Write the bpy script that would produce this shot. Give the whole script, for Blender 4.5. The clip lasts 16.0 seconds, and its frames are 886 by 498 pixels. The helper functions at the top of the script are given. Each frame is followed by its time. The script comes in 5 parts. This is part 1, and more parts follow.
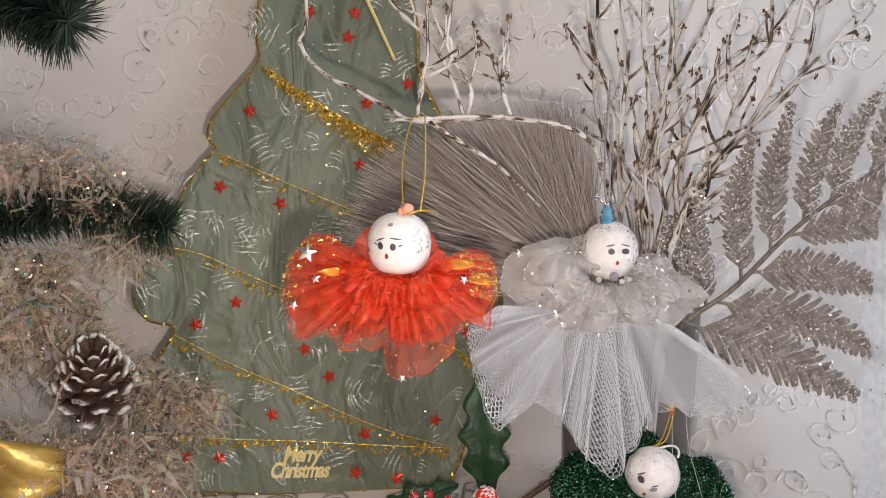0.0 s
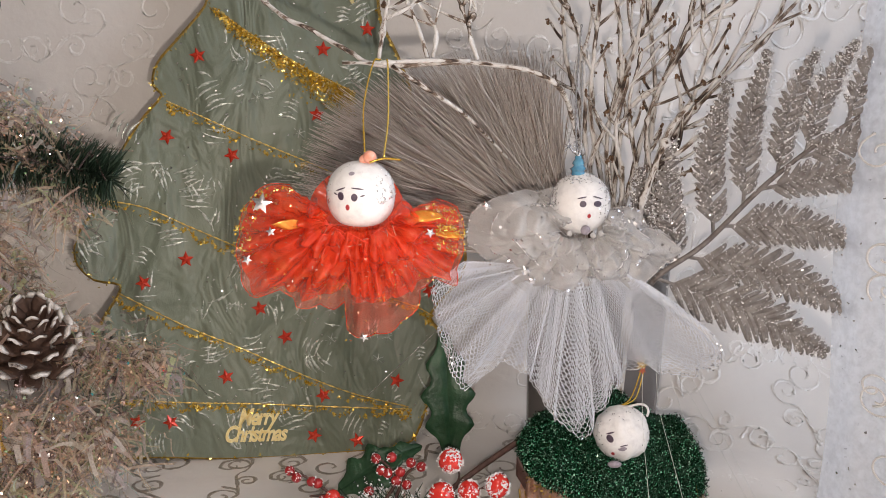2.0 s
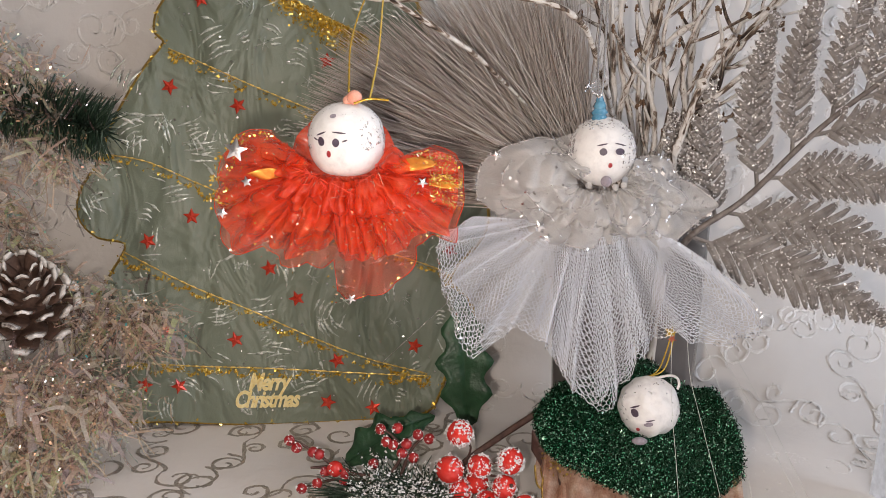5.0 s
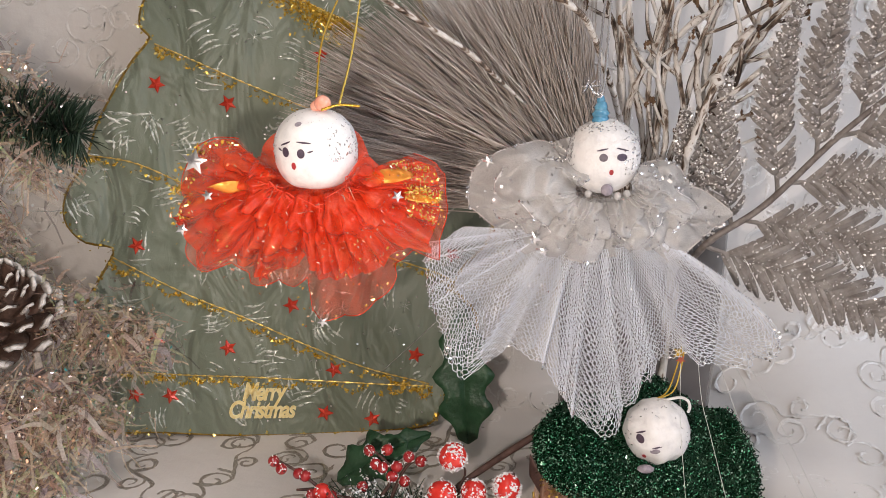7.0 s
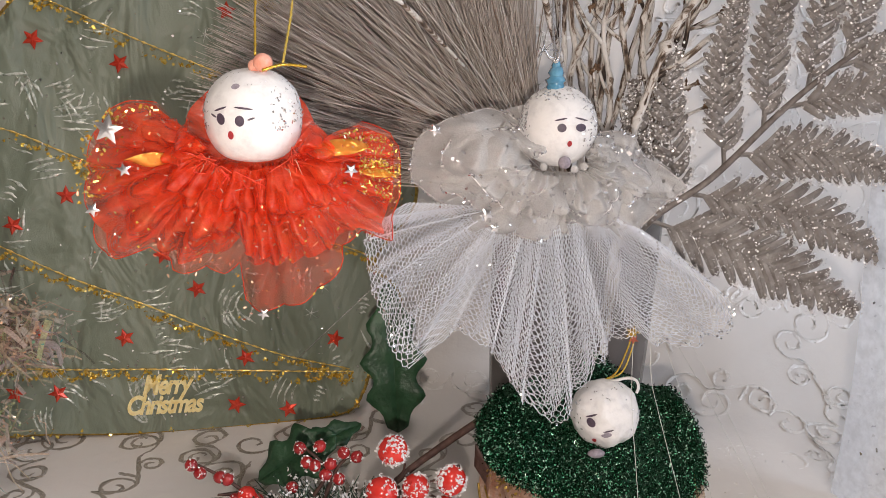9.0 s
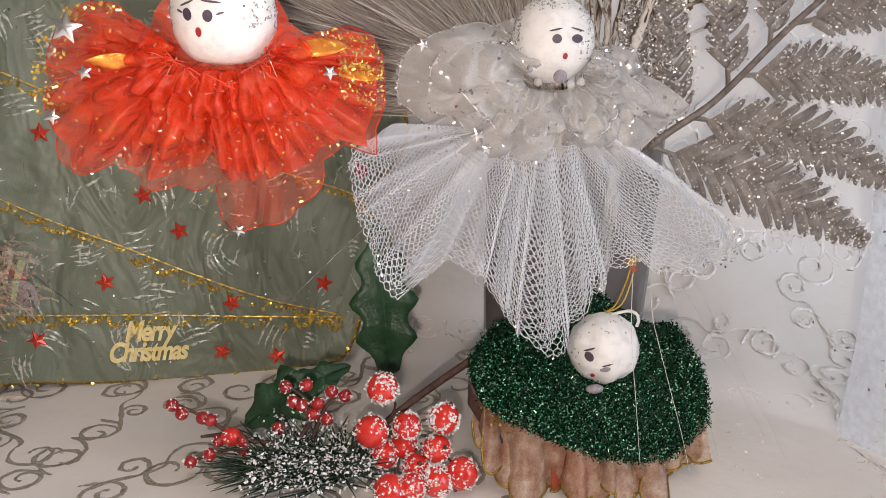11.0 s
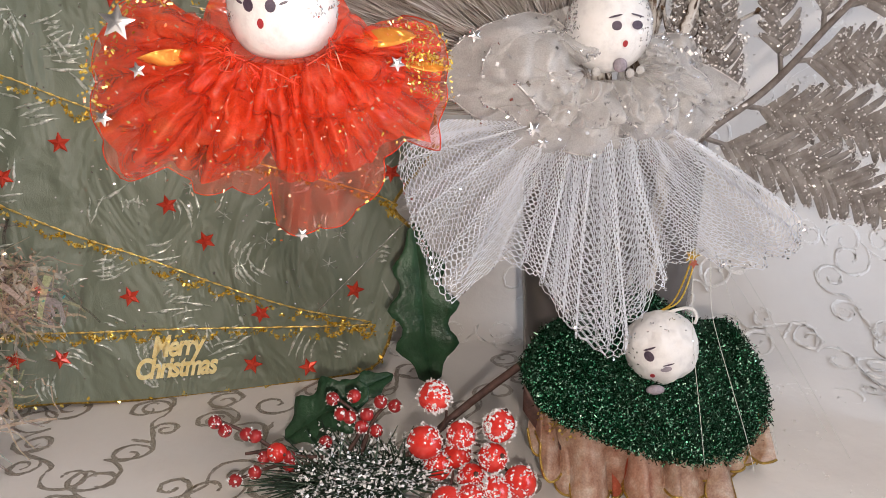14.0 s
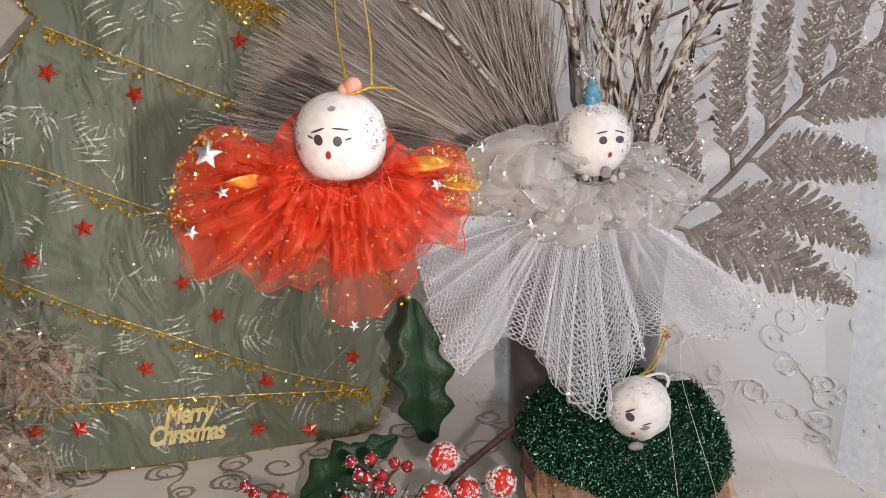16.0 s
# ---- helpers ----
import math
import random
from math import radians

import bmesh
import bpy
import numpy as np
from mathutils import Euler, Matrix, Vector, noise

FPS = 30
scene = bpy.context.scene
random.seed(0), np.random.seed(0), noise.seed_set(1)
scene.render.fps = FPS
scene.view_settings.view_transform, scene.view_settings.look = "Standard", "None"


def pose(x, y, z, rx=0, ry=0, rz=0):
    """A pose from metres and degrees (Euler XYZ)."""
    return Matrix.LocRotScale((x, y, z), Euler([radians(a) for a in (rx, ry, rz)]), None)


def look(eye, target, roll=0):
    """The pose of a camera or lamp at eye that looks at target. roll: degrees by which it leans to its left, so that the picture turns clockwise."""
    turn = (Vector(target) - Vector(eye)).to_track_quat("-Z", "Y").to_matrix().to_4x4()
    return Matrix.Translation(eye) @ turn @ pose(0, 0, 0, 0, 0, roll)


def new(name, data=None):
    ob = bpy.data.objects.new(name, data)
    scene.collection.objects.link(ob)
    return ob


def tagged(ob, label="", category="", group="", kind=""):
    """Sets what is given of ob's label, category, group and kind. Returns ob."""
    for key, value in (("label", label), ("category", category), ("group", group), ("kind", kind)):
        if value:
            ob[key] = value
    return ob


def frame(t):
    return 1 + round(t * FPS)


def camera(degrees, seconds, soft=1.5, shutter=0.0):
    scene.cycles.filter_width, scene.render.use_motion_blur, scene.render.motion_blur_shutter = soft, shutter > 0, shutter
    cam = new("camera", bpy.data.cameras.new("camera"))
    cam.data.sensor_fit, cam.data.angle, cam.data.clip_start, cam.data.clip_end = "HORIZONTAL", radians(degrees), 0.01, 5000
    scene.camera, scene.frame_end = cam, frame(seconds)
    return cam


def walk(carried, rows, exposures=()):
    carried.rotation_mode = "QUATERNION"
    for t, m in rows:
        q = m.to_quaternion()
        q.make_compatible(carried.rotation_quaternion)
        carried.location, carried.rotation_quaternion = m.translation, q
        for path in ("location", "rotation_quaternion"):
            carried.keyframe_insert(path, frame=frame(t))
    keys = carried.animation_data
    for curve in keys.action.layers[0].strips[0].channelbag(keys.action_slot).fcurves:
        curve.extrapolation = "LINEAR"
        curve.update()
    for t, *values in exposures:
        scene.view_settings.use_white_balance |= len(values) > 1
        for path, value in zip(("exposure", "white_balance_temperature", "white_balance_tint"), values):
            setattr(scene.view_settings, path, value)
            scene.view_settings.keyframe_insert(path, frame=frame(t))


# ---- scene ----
cam = camera(56.70, 16.0, soft=0.75)
PATH = [
    (0.0, (0.00511, 0.02202, 0.19985), (-0.0099, 2.0105, -0.0138), -0.16),
    (0.5, (0.00697, 0.02680, 0.19706), (0.0064, 2.0134, -0.0343), -0.10),
    (1.0, (0.00558, 0.03222, 0.19461), (0.0330, 2.0162, -0.0563), -0.01),
    (1.5, (0.00316, 0.03598, 0.19271), (0.0659, 2.0165, -0.0788), 0.12),
    (2.0, (0.00144, 0.04074, 0.19396), (0.0946, 2.0148, -0.1130), 0.23),
    (2.5, (0.00230, 0.04569, 0.19255), (0.1062, 2.0154, -0.1383), 0.25),
    (3.0, (0.00410, 0.05000, 0.19122), (0.1038, 2.0161, -0.1619), 0.21),
    (3.5, (0.00921, 0.05352, 0.18934), (0.0798, 2.0176, -0.1816), 0.03),
    (4.0, (0.01477, 0.06018, 0.18752), (0.0403, 2.0227, -0.1970), -0.19),
    (4.5, (0.01982, 0.06645, 0.18436), (0.0020, 2.0284, -0.2037), -0.30),
    (7.0, (0.04261, 0.09946, 0.19094), (-0.1017, 2.0467, -0.2419), -0.98),
    (7.5, (0.03667, 0.10777, 0.19243), (-0.0376, 2.0558, -0.2542), -0.72),
    (8.0, (0.02753, 0.11478, 0.19134), (0.0469, 2.0620, -0.2646), -0.28),
    (8.5, (0.02092, 0.12084, 0.18975), (0.1216, 2.0609, -0.2857), 0.08),
    (9.0, (0.01711, 0.12535, 0.18831), (0.1814, 2.0532, -0.3181), 0.41),
    (9.5, (0.01409, 0.12910, 0.18473), (0.2297, 2.0438, -0.3514), 0.66),
    (12.0, (0.02414, 0.13899, 0.16169), (0.1317, 2.0538, -0.4057), -0.87),
    (12.5, (0.02350, 0.14262, 0.16112), (0.1026, 2.0597, -0.4033), -1.32),
    (13.0, (0.02159, 0.14553, 0.16032), (0.0892, 2.0633, -0.4033), -1.79),
    (13.5, (0.01361, 0.14657, 0.16104), (0.1218, 2.0617, -0.4053), -1.87),
    (14.0, (-0.00020, 0.14730, 0.16387), (0.2013, 2.0596, -0.3863), -1.57),
    (14.5, (-0.01326, 0.14593, 0.16709), (0.2811, 2.0576, -0.3416), -1.33),
    (15.0, (-0.02070, 0.14100, 0.17489), (0.3207, 2.0501, -0.3138), -1.17),
    (15.5, (-0.02679, 0.13105, 0.18222), (0.3402, 2.0404, -0.2866), -0.97),
    (16.0, (-0.03018, 0.11703, 0.18717), (0.3294, 2.0329, -0.2603), -1.00),
]
walk(cam, [(t, look(eye, target, roll)) for t, eye, target, roll in PATH],
     exposures=[(0, 0.05), (4.5, 0.03), (7, 0.17), (9.5, 0.03), (12, 0.13), (13.5, 0.18), (16, 0.06)])

# ---- light ----
world = bpy.data.worlds.new("world")
scene.world = world
world.use_nodes = True
world.node_tree.nodes["Background"].inputs[0].default_value = (0.55, 0.6, 0.7, 1)
world.node_tree.nodes["Background"].inputs[1].default_value = 0.1


def area_lamp(name, eye, target, wide, high, watts, colour):
    data = bpy.data.lights.new(name, "AREA")
    data.shape, data.size, data.size_y, data.energy, data.color = "RECTANGLE", wide, high, watts, colour
    ob = new(name, data)
    ob.matrix_world = look(eye, target)
    return ob


# daylight through the window in the side wall, a warm overhead fill added without any known lamp, the small lamp of the
# filming device
area_lamp("window_light", (1.08, -0.24, 0.56), (0.08, 0.55, 0.22), 0.54, 0.88, 7.6, (0.74, 0.83, 1.0))
area_lamp("overhead_fill_light", (0.12, -0.60, 1.74), (0.05, 0.50, 0.25), 0.5, 0.5, 11.0, (1.0, 0.855, 0.775))
torch = bpy.data.lights.new("torch_light", "POINT")
torch.energy, torch.shadow_soft_size, torch.color = 2.35, 0.005, (1.0, 0.865, 0.775)
new("torch_light", torch).location = (0.008, 0.082, 0.166)


# ---- materials ----
def mat(name, build):
    m = bpy.data.materials.new(name)
    m.use_nodes = True
    nt = m.node_tree
    bsdf = nt.nodes["Principled BSDF"]
    build(nt, bsdf)
    return m


def node(nt, kind, **values):
    n = nt.nodes.new(kind)
    for key, value in values.items():
        n.inputs[key.replace("_", " ")].default_value = value
    return n


def ramp(nt, fac, stops):
    r = nt.nodes.new("ShaderNodeValToRGB")
    e = r.color_ramp.elements
    e[0].position, e[0].color = stops[0][0], (*stops[0][1], 1)
    e[1].position, e[1].color = stops[-1][0], (*stops[-1][1], 1)
    for p, c in stops[1:-1]:
        e.new(p).color = (*c, 1)
    nt.links.new(fac, r.inputs[0])
    return r.outputs[0]


def coords(nt, scale=(1, 1, 1)):
    tc = nt.nodes.new("ShaderNodeNewGeometry")
    mp = nt.nodes.new("ShaderNodeMapping")
    mp.inputs["Scale"].default_value = scale
    nt.links.new(tc.outputs["Position"], mp.inputs["Vector"])
    return mp.outputs[0]


def noise_tex(nt, scale, detail=3.0, rough=0.55, stretch=(1, 1, 1), distort=0.0):
    n = node(nt, "ShaderNodeTexNoise", Scale=scale, Detail=detail, Roughness=rough, Distortion=distort)
    nt.links.new(coords(nt, stretch), n.inputs["Vector"])
    return n.outputs["Fac"]


def bump(nt, bsdf, height, strength, distance, before=None):
    b = node(nt, "ShaderNodeBump", Strength=strength, Distance=distance)
    nt.links.new(height, b.inputs["Height"])
    if before is not None:
        nt.links.new(before, b.inputs["Normal"])
    nt.links.new(b.outputs[0], bsdf.inputs["Normal"])
    return b.outputs[0]


def island(nt):
    return nt.nodes.new("ShaderNodeNewGeometry").outputs["Random Per Island"]


def plain(stops, scale, rough=0.6, metal=0.0, bump_scale=0.0, bump_depth=0.0, random_island=False, coat=0.0, stretch=(1, 1, 1), spec=0.5):
    def build(nt, b):
        fac = island(nt) if random_island else noise_tex(nt, scale, 5, 0.6, stretch)
        nt.links.new(ramp(nt, fac, stops), b.inputs["Base Color"])
        b.inputs["Roughness"].default_value, b.inputs["Metallic"].default_value = rough, metal
        b.inputs["Coat Weight"].default_value = coat
        b.inputs["Specular IOR Level"].default_value = spec
        if bump_scale:
            bump(nt, b, noise_tex(nt, bump_scale, 4), 0.6, bump_depth)
    return build


def sheer(stops, scale, clear, gloss, through_light, weave=2600.0, random_island=False, crinkle=(420, 0.7, 0.0012), coat=0.0):
    """Thin see-through cloth: a part of the light passes, a part is scattered on both sides, a little is mirrored."""
    def build(nt, b):
        fac = island(nt) if random_island else noise_tex(nt, scale, 4, 0.6)
        col = ramp(nt, fac, stops)
        nt.links.new(col, b.inputs["Base Color"])
        b.inputs["Roughness"].default_value, b.inputs["Coat Weight"].default_value = gloss, coat
        b.inputs["Coat Roughness"].default_value = 0.12
        out = nt.nodes["Material Output"]
        tl = nt.nodes.new("ShaderNodeBsdfTranslucent")
        nt.links.new(col, tl.inputs[0])
        m1 = nt.nodes.new("ShaderNodeMixShader")
        m1.inputs[0].default_value = through_light
        nt.links.new(b.outputs[0], m1.inputs[1])
        nt.links.new(tl.outputs[0], m1.inputs[2])
        tr = nt.nodes.new("ShaderNodeBsdfTransparent")
        m2 = nt.nodes.new("ShaderNodeMixShader")
        dens = nt.nodes.new("ShaderNodeMapRange")
        nt.links.new(noise_tex(nt, weave, 2), dens.inputs[0])
        dens.inputs[1].default_value, dens.inputs[2].default_value = 0.35, 0.65
        dens.inputs[3].default_value, dens.inputs[4].default_value = max(0, clear - 0.09), min(1, clear + 0.09)
        nt.links.new(dens.outputs[0], m2.inputs[0])
        nt.links.new(m1.outputs[0], m2.inputs[1])
        nt.links.new(tr.outputs[0], m2.inputs[2])
        nt.links.new(m2.outputs[0], out.inputs[0])
        bump(nt, b, noise_tex(nt, crinkle[0], 3, 0.5, (1, 1, 1), 0.8), crinkle[1], crinkle[2])
    return build


def cloth_build(nt, b):
    nt.links.new(ramp(nt, noise_tex(nt, 9, 5, 0.6), [(0.3, (0.70, 0.665, 0.63)), (0.7, (0.80, 0.775, 0.745))]), b.inputs["Base Color"])
    b.inputs["Roughness"].default_value = 0.62
    b.inputs["Sheen Weight"].default_value = 0.15
    n1 = bump(nt, b, noise_tex(nt, 1500, 2), 0.25, 0.0003)
    bump(nt, b, noise_tex(nt, 38, 4), 0.35, 0.004, n1)


def tree_build(nt, b):
    big = noise_tex(nt, 16, 5, 0.6, (1, 1, 0.6))
    nt.links.new(ramp(nt, big, [(0.25, (0.120, 0.146, 0.100)), (0.5, (0.185, 0.216, 0.160)), (0.78, (0.250, 0.284, 0.222))]), b.inputs["Base Color"])
    b.inputs["Roughness"].default_value = 0.42
    b.inputs["Sheen Weight"].default_value = 0.35
    b.inputs["Specular IOR Level"].default_value = 0.45
    n1 = bump(nt, b, noise_tex(nt, 26, 3, 0.5, (1.5, 1, 0.7), 0.8), 1.0, 0.014)
    n2 = bump(nt, b, noise_tex(nt, 120, 4, 0.6, (1.3, 1, 0.8), 0.5), 0.35, 0.0018, n1)
    bump(nt, b, noise_tex(nt, 2200, 2), 0.35, 0.0003, n2)


def twig_build(nt, b):
    n = noise_tex(nt, 620, 5, 0.66, (0.10, 1, 0.10))
    nt.links.new(ramp(nt, n, [(0.38, (0.035, 0.022, 0.016)), (0.45, (0.20, 0.145, 0.105)), (0.50, (0.62, 0.59, 0.55)), (0.68, (0.80, 0.79, 0.77))]), b.inputs["Base Color"])
    b.inputs["Roughness"].default_value = 0.7
    bump(nt, b, noise_tex(nt, 700, 4), 0.8, 0.0008)


def plaid_build(nt, b):
    sheer([(0.32, (0.40, 0.20, 0.125)), (0.5, (0.60, 0.38, 0.27)), (0.68, (0.76, 0.60, 0.47))], 170, 0.36, 0.35, 0.3, 1400, crinkle=(240, 0.6, 0.0015))(nt, b)


CLOTH = mat("white_cloth", cloth_build)
CURTAIN = mat("curtain_cloth", sheer([(0.3, (0.80, 0.82, 0.86)), (0.7, (0.90, 0.92, 0.95))], 30, 0.22, 0.5, 0.55, 220))
THREAD_SILVER = mat("silver_embroidery", plain([(0.35, (0.78, 0.755, 0.725)), (0.65, (0.93, 0.915, 0.89))], 1300, 0.30, 0.15, 1500, 0.0006))
# The same silver thread, darkened as it looks at a slant over the table.
THREAD_DIMMED = mat("silver_embroidery_dimmed", plain([(0.35, (0.29, 0.26, 0.225)), (0.6, (0.50, 0.46, 0.41)), (0.75, (0.80, 0.77, 0.73))], 1500, 0.42, 0.35, 1800, 0.0005))
PAINT = mat("wall_paint", plain([(0.3, (0.66, 0.63, 0.58)), (0.7, (0.72, 0.69, 0.64))], 3, 0.8, 0, 90, 0.002))
WOOD = mat("table_wood", plain([(0.3, (0.16, 0.09, 0.05)), (0.7, (0.26, 0.15, 0.085))], 14, 0.5, 0, 60, 0.001, stretch=(0.15, 1, 1)))
TREE = mat("green_satin", tree_build)
# The palest stops hold the wrinkles' glossy highlights besides the silver.
CREASE = mat("crease_silver_sheen", plain([(0.34, (0.20, 0.24, 0.185)), (0.5, (0.55, 0.59, 0.52)), (0.66, (0.92, 0.93, 0.88))], 420, 0.24, 0.3))
GOLD = mat("gold_glitter", plain([(0.0, (0.50, 0.30, 0.03)), (0.5, (0.88, 0.62, 0.10)), (1.0, (1.0, 0.86, 0.32))], 1, 0.26, 0.6, random_island=True))
GOLD_ROPE = mat("gold_rope", plain([(0.3, (0.20, 0.12, 0.03)), (0.7, (0.62, 0.43, 0.10))], 700, 0.36, 0.75, 1500, 0.0008))
GOLD_FOIL = mat("gold_foil", plain([(0.3, (0.86, 0.66, 0.24)), (0.7, (1.0, 0.90, 0.52))], 300, 0.28, 0.15))
GOLD_SATIN = mat("gold_satin", plain([(0.3, (0.52, 0.33, 0.07)), (0.7, (0.78, 0.56, 0.18))], 60, 0.34, 0.6, 160, 0.001))
GOLD_CORD = mat("gold_bead_cord", plain([(0.3, (0.50, 0.33, 0.07)), (0.7, (0.92, 0.70, 0.24))], 700, 0.28, 0.7))
STAR_RED = mat("red_foil", plain([(0.3, (0.68, 0.045, 0.025)), (0.7, (0.90, 0.10, 0.05))], 300, 0.24, 0.45, coat=0.4))
SILVER_FLAKE = mat("silver_flakes", plain([(0.0, (0.62, 0.62, 0.64)), (1.0, (0.97, 0.97, 0.98))], 1, 0.2, 0.9, random_island=True))
NEEDLE_TAUPE = mat("taupe_needles", plain([(0.0, (0.22, 0.155, 0.11)), (0.07, (0.42, 0.365, 0.32)), (0.8, (0.56, 0.495, 0.445)), (1.0, (0.84, 0.81, 0.78))], 1, 0.36, 0.1, random_island=True))
TWIG = mat("white_washed_bark", twig_build)
BUD = mat("brown_bud", plain([(0.3, (0.07, 0.035, 0.02)), (0.7, (0.25, 0.15, 0.08))], 300, 0.7, 0, 900, 0.0008))
VASE = mat("grey_glaze", plain([(0.3, (0.115, 0.105, 0.105)), (0.7, (0.15, 0.14, 0.14))], 18, 0.22, 0.0, 30, 0.0004))
FERN = mat("silver_fern", plain([(0.3, (0.19, 0.168, 0.155)), (0.7, (0.38, 0.355, 0.335))], 160, 0.42, 0.25, 1600, 0.0012))
FERN_GLITTER = mat("fern_glitter", plain([(0.0, (0.50, 0.47, 0.45)), (0.7, (0.80, 0.78, 0.77)), (1.0, (0.96, 0.96, 0.96))], 1, 0.3, 0.4, random_island=True))
FERN_STEM = mat("dark_fern_stem", plain([(0.3, (0.10, 0.08, 0.07)), (0.7, (0.27, 0.24, 0.22))], 300, 0.55, 0.1, 900, 0.0006))
HEAD = mat("white_painted_ball", plain([(0.28, (0.70, 0.69, 0.69)), (0.5, (0.82, 0.81, 0.80)), (0.7, (0.86, 0.85, 0.84))], 260, 0.5, 0, 420, 0.0007))
INK = mat("dark_paint", plain([(0.3, (0.045, 0.03, 0.05)), (0.7, (0.10, 0.07, 0.10))], 900, 0.45))
LID_GREY = mat("grey_paint", plain([(0.3, (0.22, 0.19, 0.22)), (0.7, (0.36, 0.32, 0.36))], 900, 0.45))
RED_PAINT = mat("red_paint", plain([(0.3, (0.28, 0.018, 0.025)), (0.7, (0.40, 0.035, 0.04))], 900, 0.35))
RED_SHEER = mat("red_organza", sheer([(0.3, (0.80, 0.045, 0.012)), (0.55, (0.94, 0.090, 0.025)), (0.75, (0.99, 0.20, 0.07))], 90, 0.36, 0.20, 0.30, crinkle=(110, 1.0, 0.0045), coat=0.6))
RED_CLEAR = mat("clear_red_organza", sheer([(0.3, (0.74, 0.045, 0.015)), (0.7, (0.95, 0.13, 0.05))], 90, 0.66, 0.18, 0.25, crinkle=(110, 0.8, 0.0040), coat=0.5))
RED_HEM = mat("red_hem_thread", plain([(0.3, (0.62, 0.03, 0.015)), (0.7, (0.92, 0.12, 0.05))], 500, 0.25))
ORANGE_FOIL = mat("orange_foil", plain([(0.3, (0.95, 0.22, 0.03)), (0.7, (1.0, 0.52, 0.10))], 140, 0.25, 0.6, 260, 0.001))
WHITE_SHEER = mat("white_organza", sheer([(0.3, (0.72, 0.71, 0.70)), (0.7, (0.86, 0.85, 0.84))], 60, 0.40, 0.30, 0.30, crinkle=(110, 0.6, 0.0030)))
VEIL = mat("thin_white_veil", sheer([(0.3, (0.62, 0.63, 0.66)), (0.7, (0.76, 0.77, 0.80))], 60, 0.91, 0.4, 0.4))
NET = mat("white_net", plain([(0.3, (0.80, 0.83, 0.90)), (0.7, (0.92, 0.95, 1.0))], 250, 0.30, 0.1))
ORANGE_GLASS = mat("coral_bead", plain([(0.3, (0.72, 0.22, 0.13)), (0.7, (0.92, 0.50, 0.38))], 200, 0.12, 0, coat=0.6))
BLUE_GLASS = mat("blue_bead", plain([(0.3, (0.06, 0.22, 0.36)), (0.7, (0.16, 0.42, 0.60))], 200, 0.1, 0, coat=0.6))
# The pale last stop and the pale flakes stand in for sparkle off the tinsel.
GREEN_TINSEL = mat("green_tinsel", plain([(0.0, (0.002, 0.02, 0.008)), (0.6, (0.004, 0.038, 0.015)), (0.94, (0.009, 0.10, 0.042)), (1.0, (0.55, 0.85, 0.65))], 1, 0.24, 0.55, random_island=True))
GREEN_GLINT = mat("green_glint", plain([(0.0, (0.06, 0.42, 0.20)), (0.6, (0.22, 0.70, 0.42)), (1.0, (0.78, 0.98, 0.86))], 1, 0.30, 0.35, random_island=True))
GREEN_DARK = mat("dark_green_felt", plain([(0.3, (0.003, 0.025, 0.01)), (0.7, (0.008, 0.06, 0.025))], 300, 0.7))
PLAID = mat("brown_plaid_ribbon", plaid_build)
RUST = mat("rust_ribbon", sheer([(0.3, (0.36, 0.06, 0.03)), (0.7, (0.52, 0.13, 0.07))], 90, 0.1, 0.4, 0.3, 1500))
CLEAR_THREAD = mat("nylon_thread", plain([(0.3, (0.62, 0.62, 0.58)), (0.7, (0.78, 0.78, 0.74))], 400, 0.25))
HOLLY = mat("holly_green", plain([(0.3, (0.012, 0.045, 0.018)), (0.7, (0.035, 0.10, 0.045))], 90, 0.4, 0, 300, 0.0012))
BERRY = mat("red_berry", plain([(0.3, (0.52, 0.018, 0.015)), (0.7, (0.74, 0.05, 0.035))], 120, 0.2, 0, coat=0.5))
BERRY_DARK = mat("dark_red_berry", plain([(0.3, (0.26, 0.012, 0.015)), (0.7, (0.48, 0.03, 0.03))], 160, 0.28, 0, coat=0.4))
FROST = mat("ice_grains", plain([(0.0, (0.70, 0.70, 0.70)), (1.0, (0.90, 0.90, 0.90))], 1, 0.35, 0, random_island=True))
PINE_DARK = mat("dark_pine_needles", plain([(0.0, (0.008, 0.022, 0.012)), (0.7, (0.025, 0.055, 0.03)), (1.0, (0.10, 0.14, 0.10))], 1, 0.5, 0, random_island=True))
STEM = mat("brown_stem", plain([(0.3, (0.045, 0.022, 0.018)), (0.7, (0.12, 0.065, 0.05))], 250, 0.7, 0, 900, 0.0008))
CONE = mat("cone_brown", plain([(0.3, (0.05, 0.028, 0.02)), (0.7, (0.14, 0.08, 0.055))], 250, 0.65, 0, 700, 0.0008))
CONE_TIP = mat("cone_white_paint", plain([(0.30, (0.07, 0.045, 0.035)), (0.42, (0.62, 0.58, 0.54)), (0.65, (0.85, 0.83, 0.80))], 260, 0.6, 0, 700, 0.0008))
IRIS_PALE = mat("pale_iridescent_film", sheer([(0.0, (0.62, 0.52, 0.58)), (0.4, (0.92, 0.85, 0.72)), (0.75, (0.95, 0.90, 0.84)), (0.86, (0.92, 0.66, 0.56)), (0.93, (0.66, 0.78, 0.40)), (0.97, (0.98, 0.92, 0.60)), (1.0, (0.05, 0.40, 0.48))], 1, 0.50, 0.10, 0.45, 1200, True))
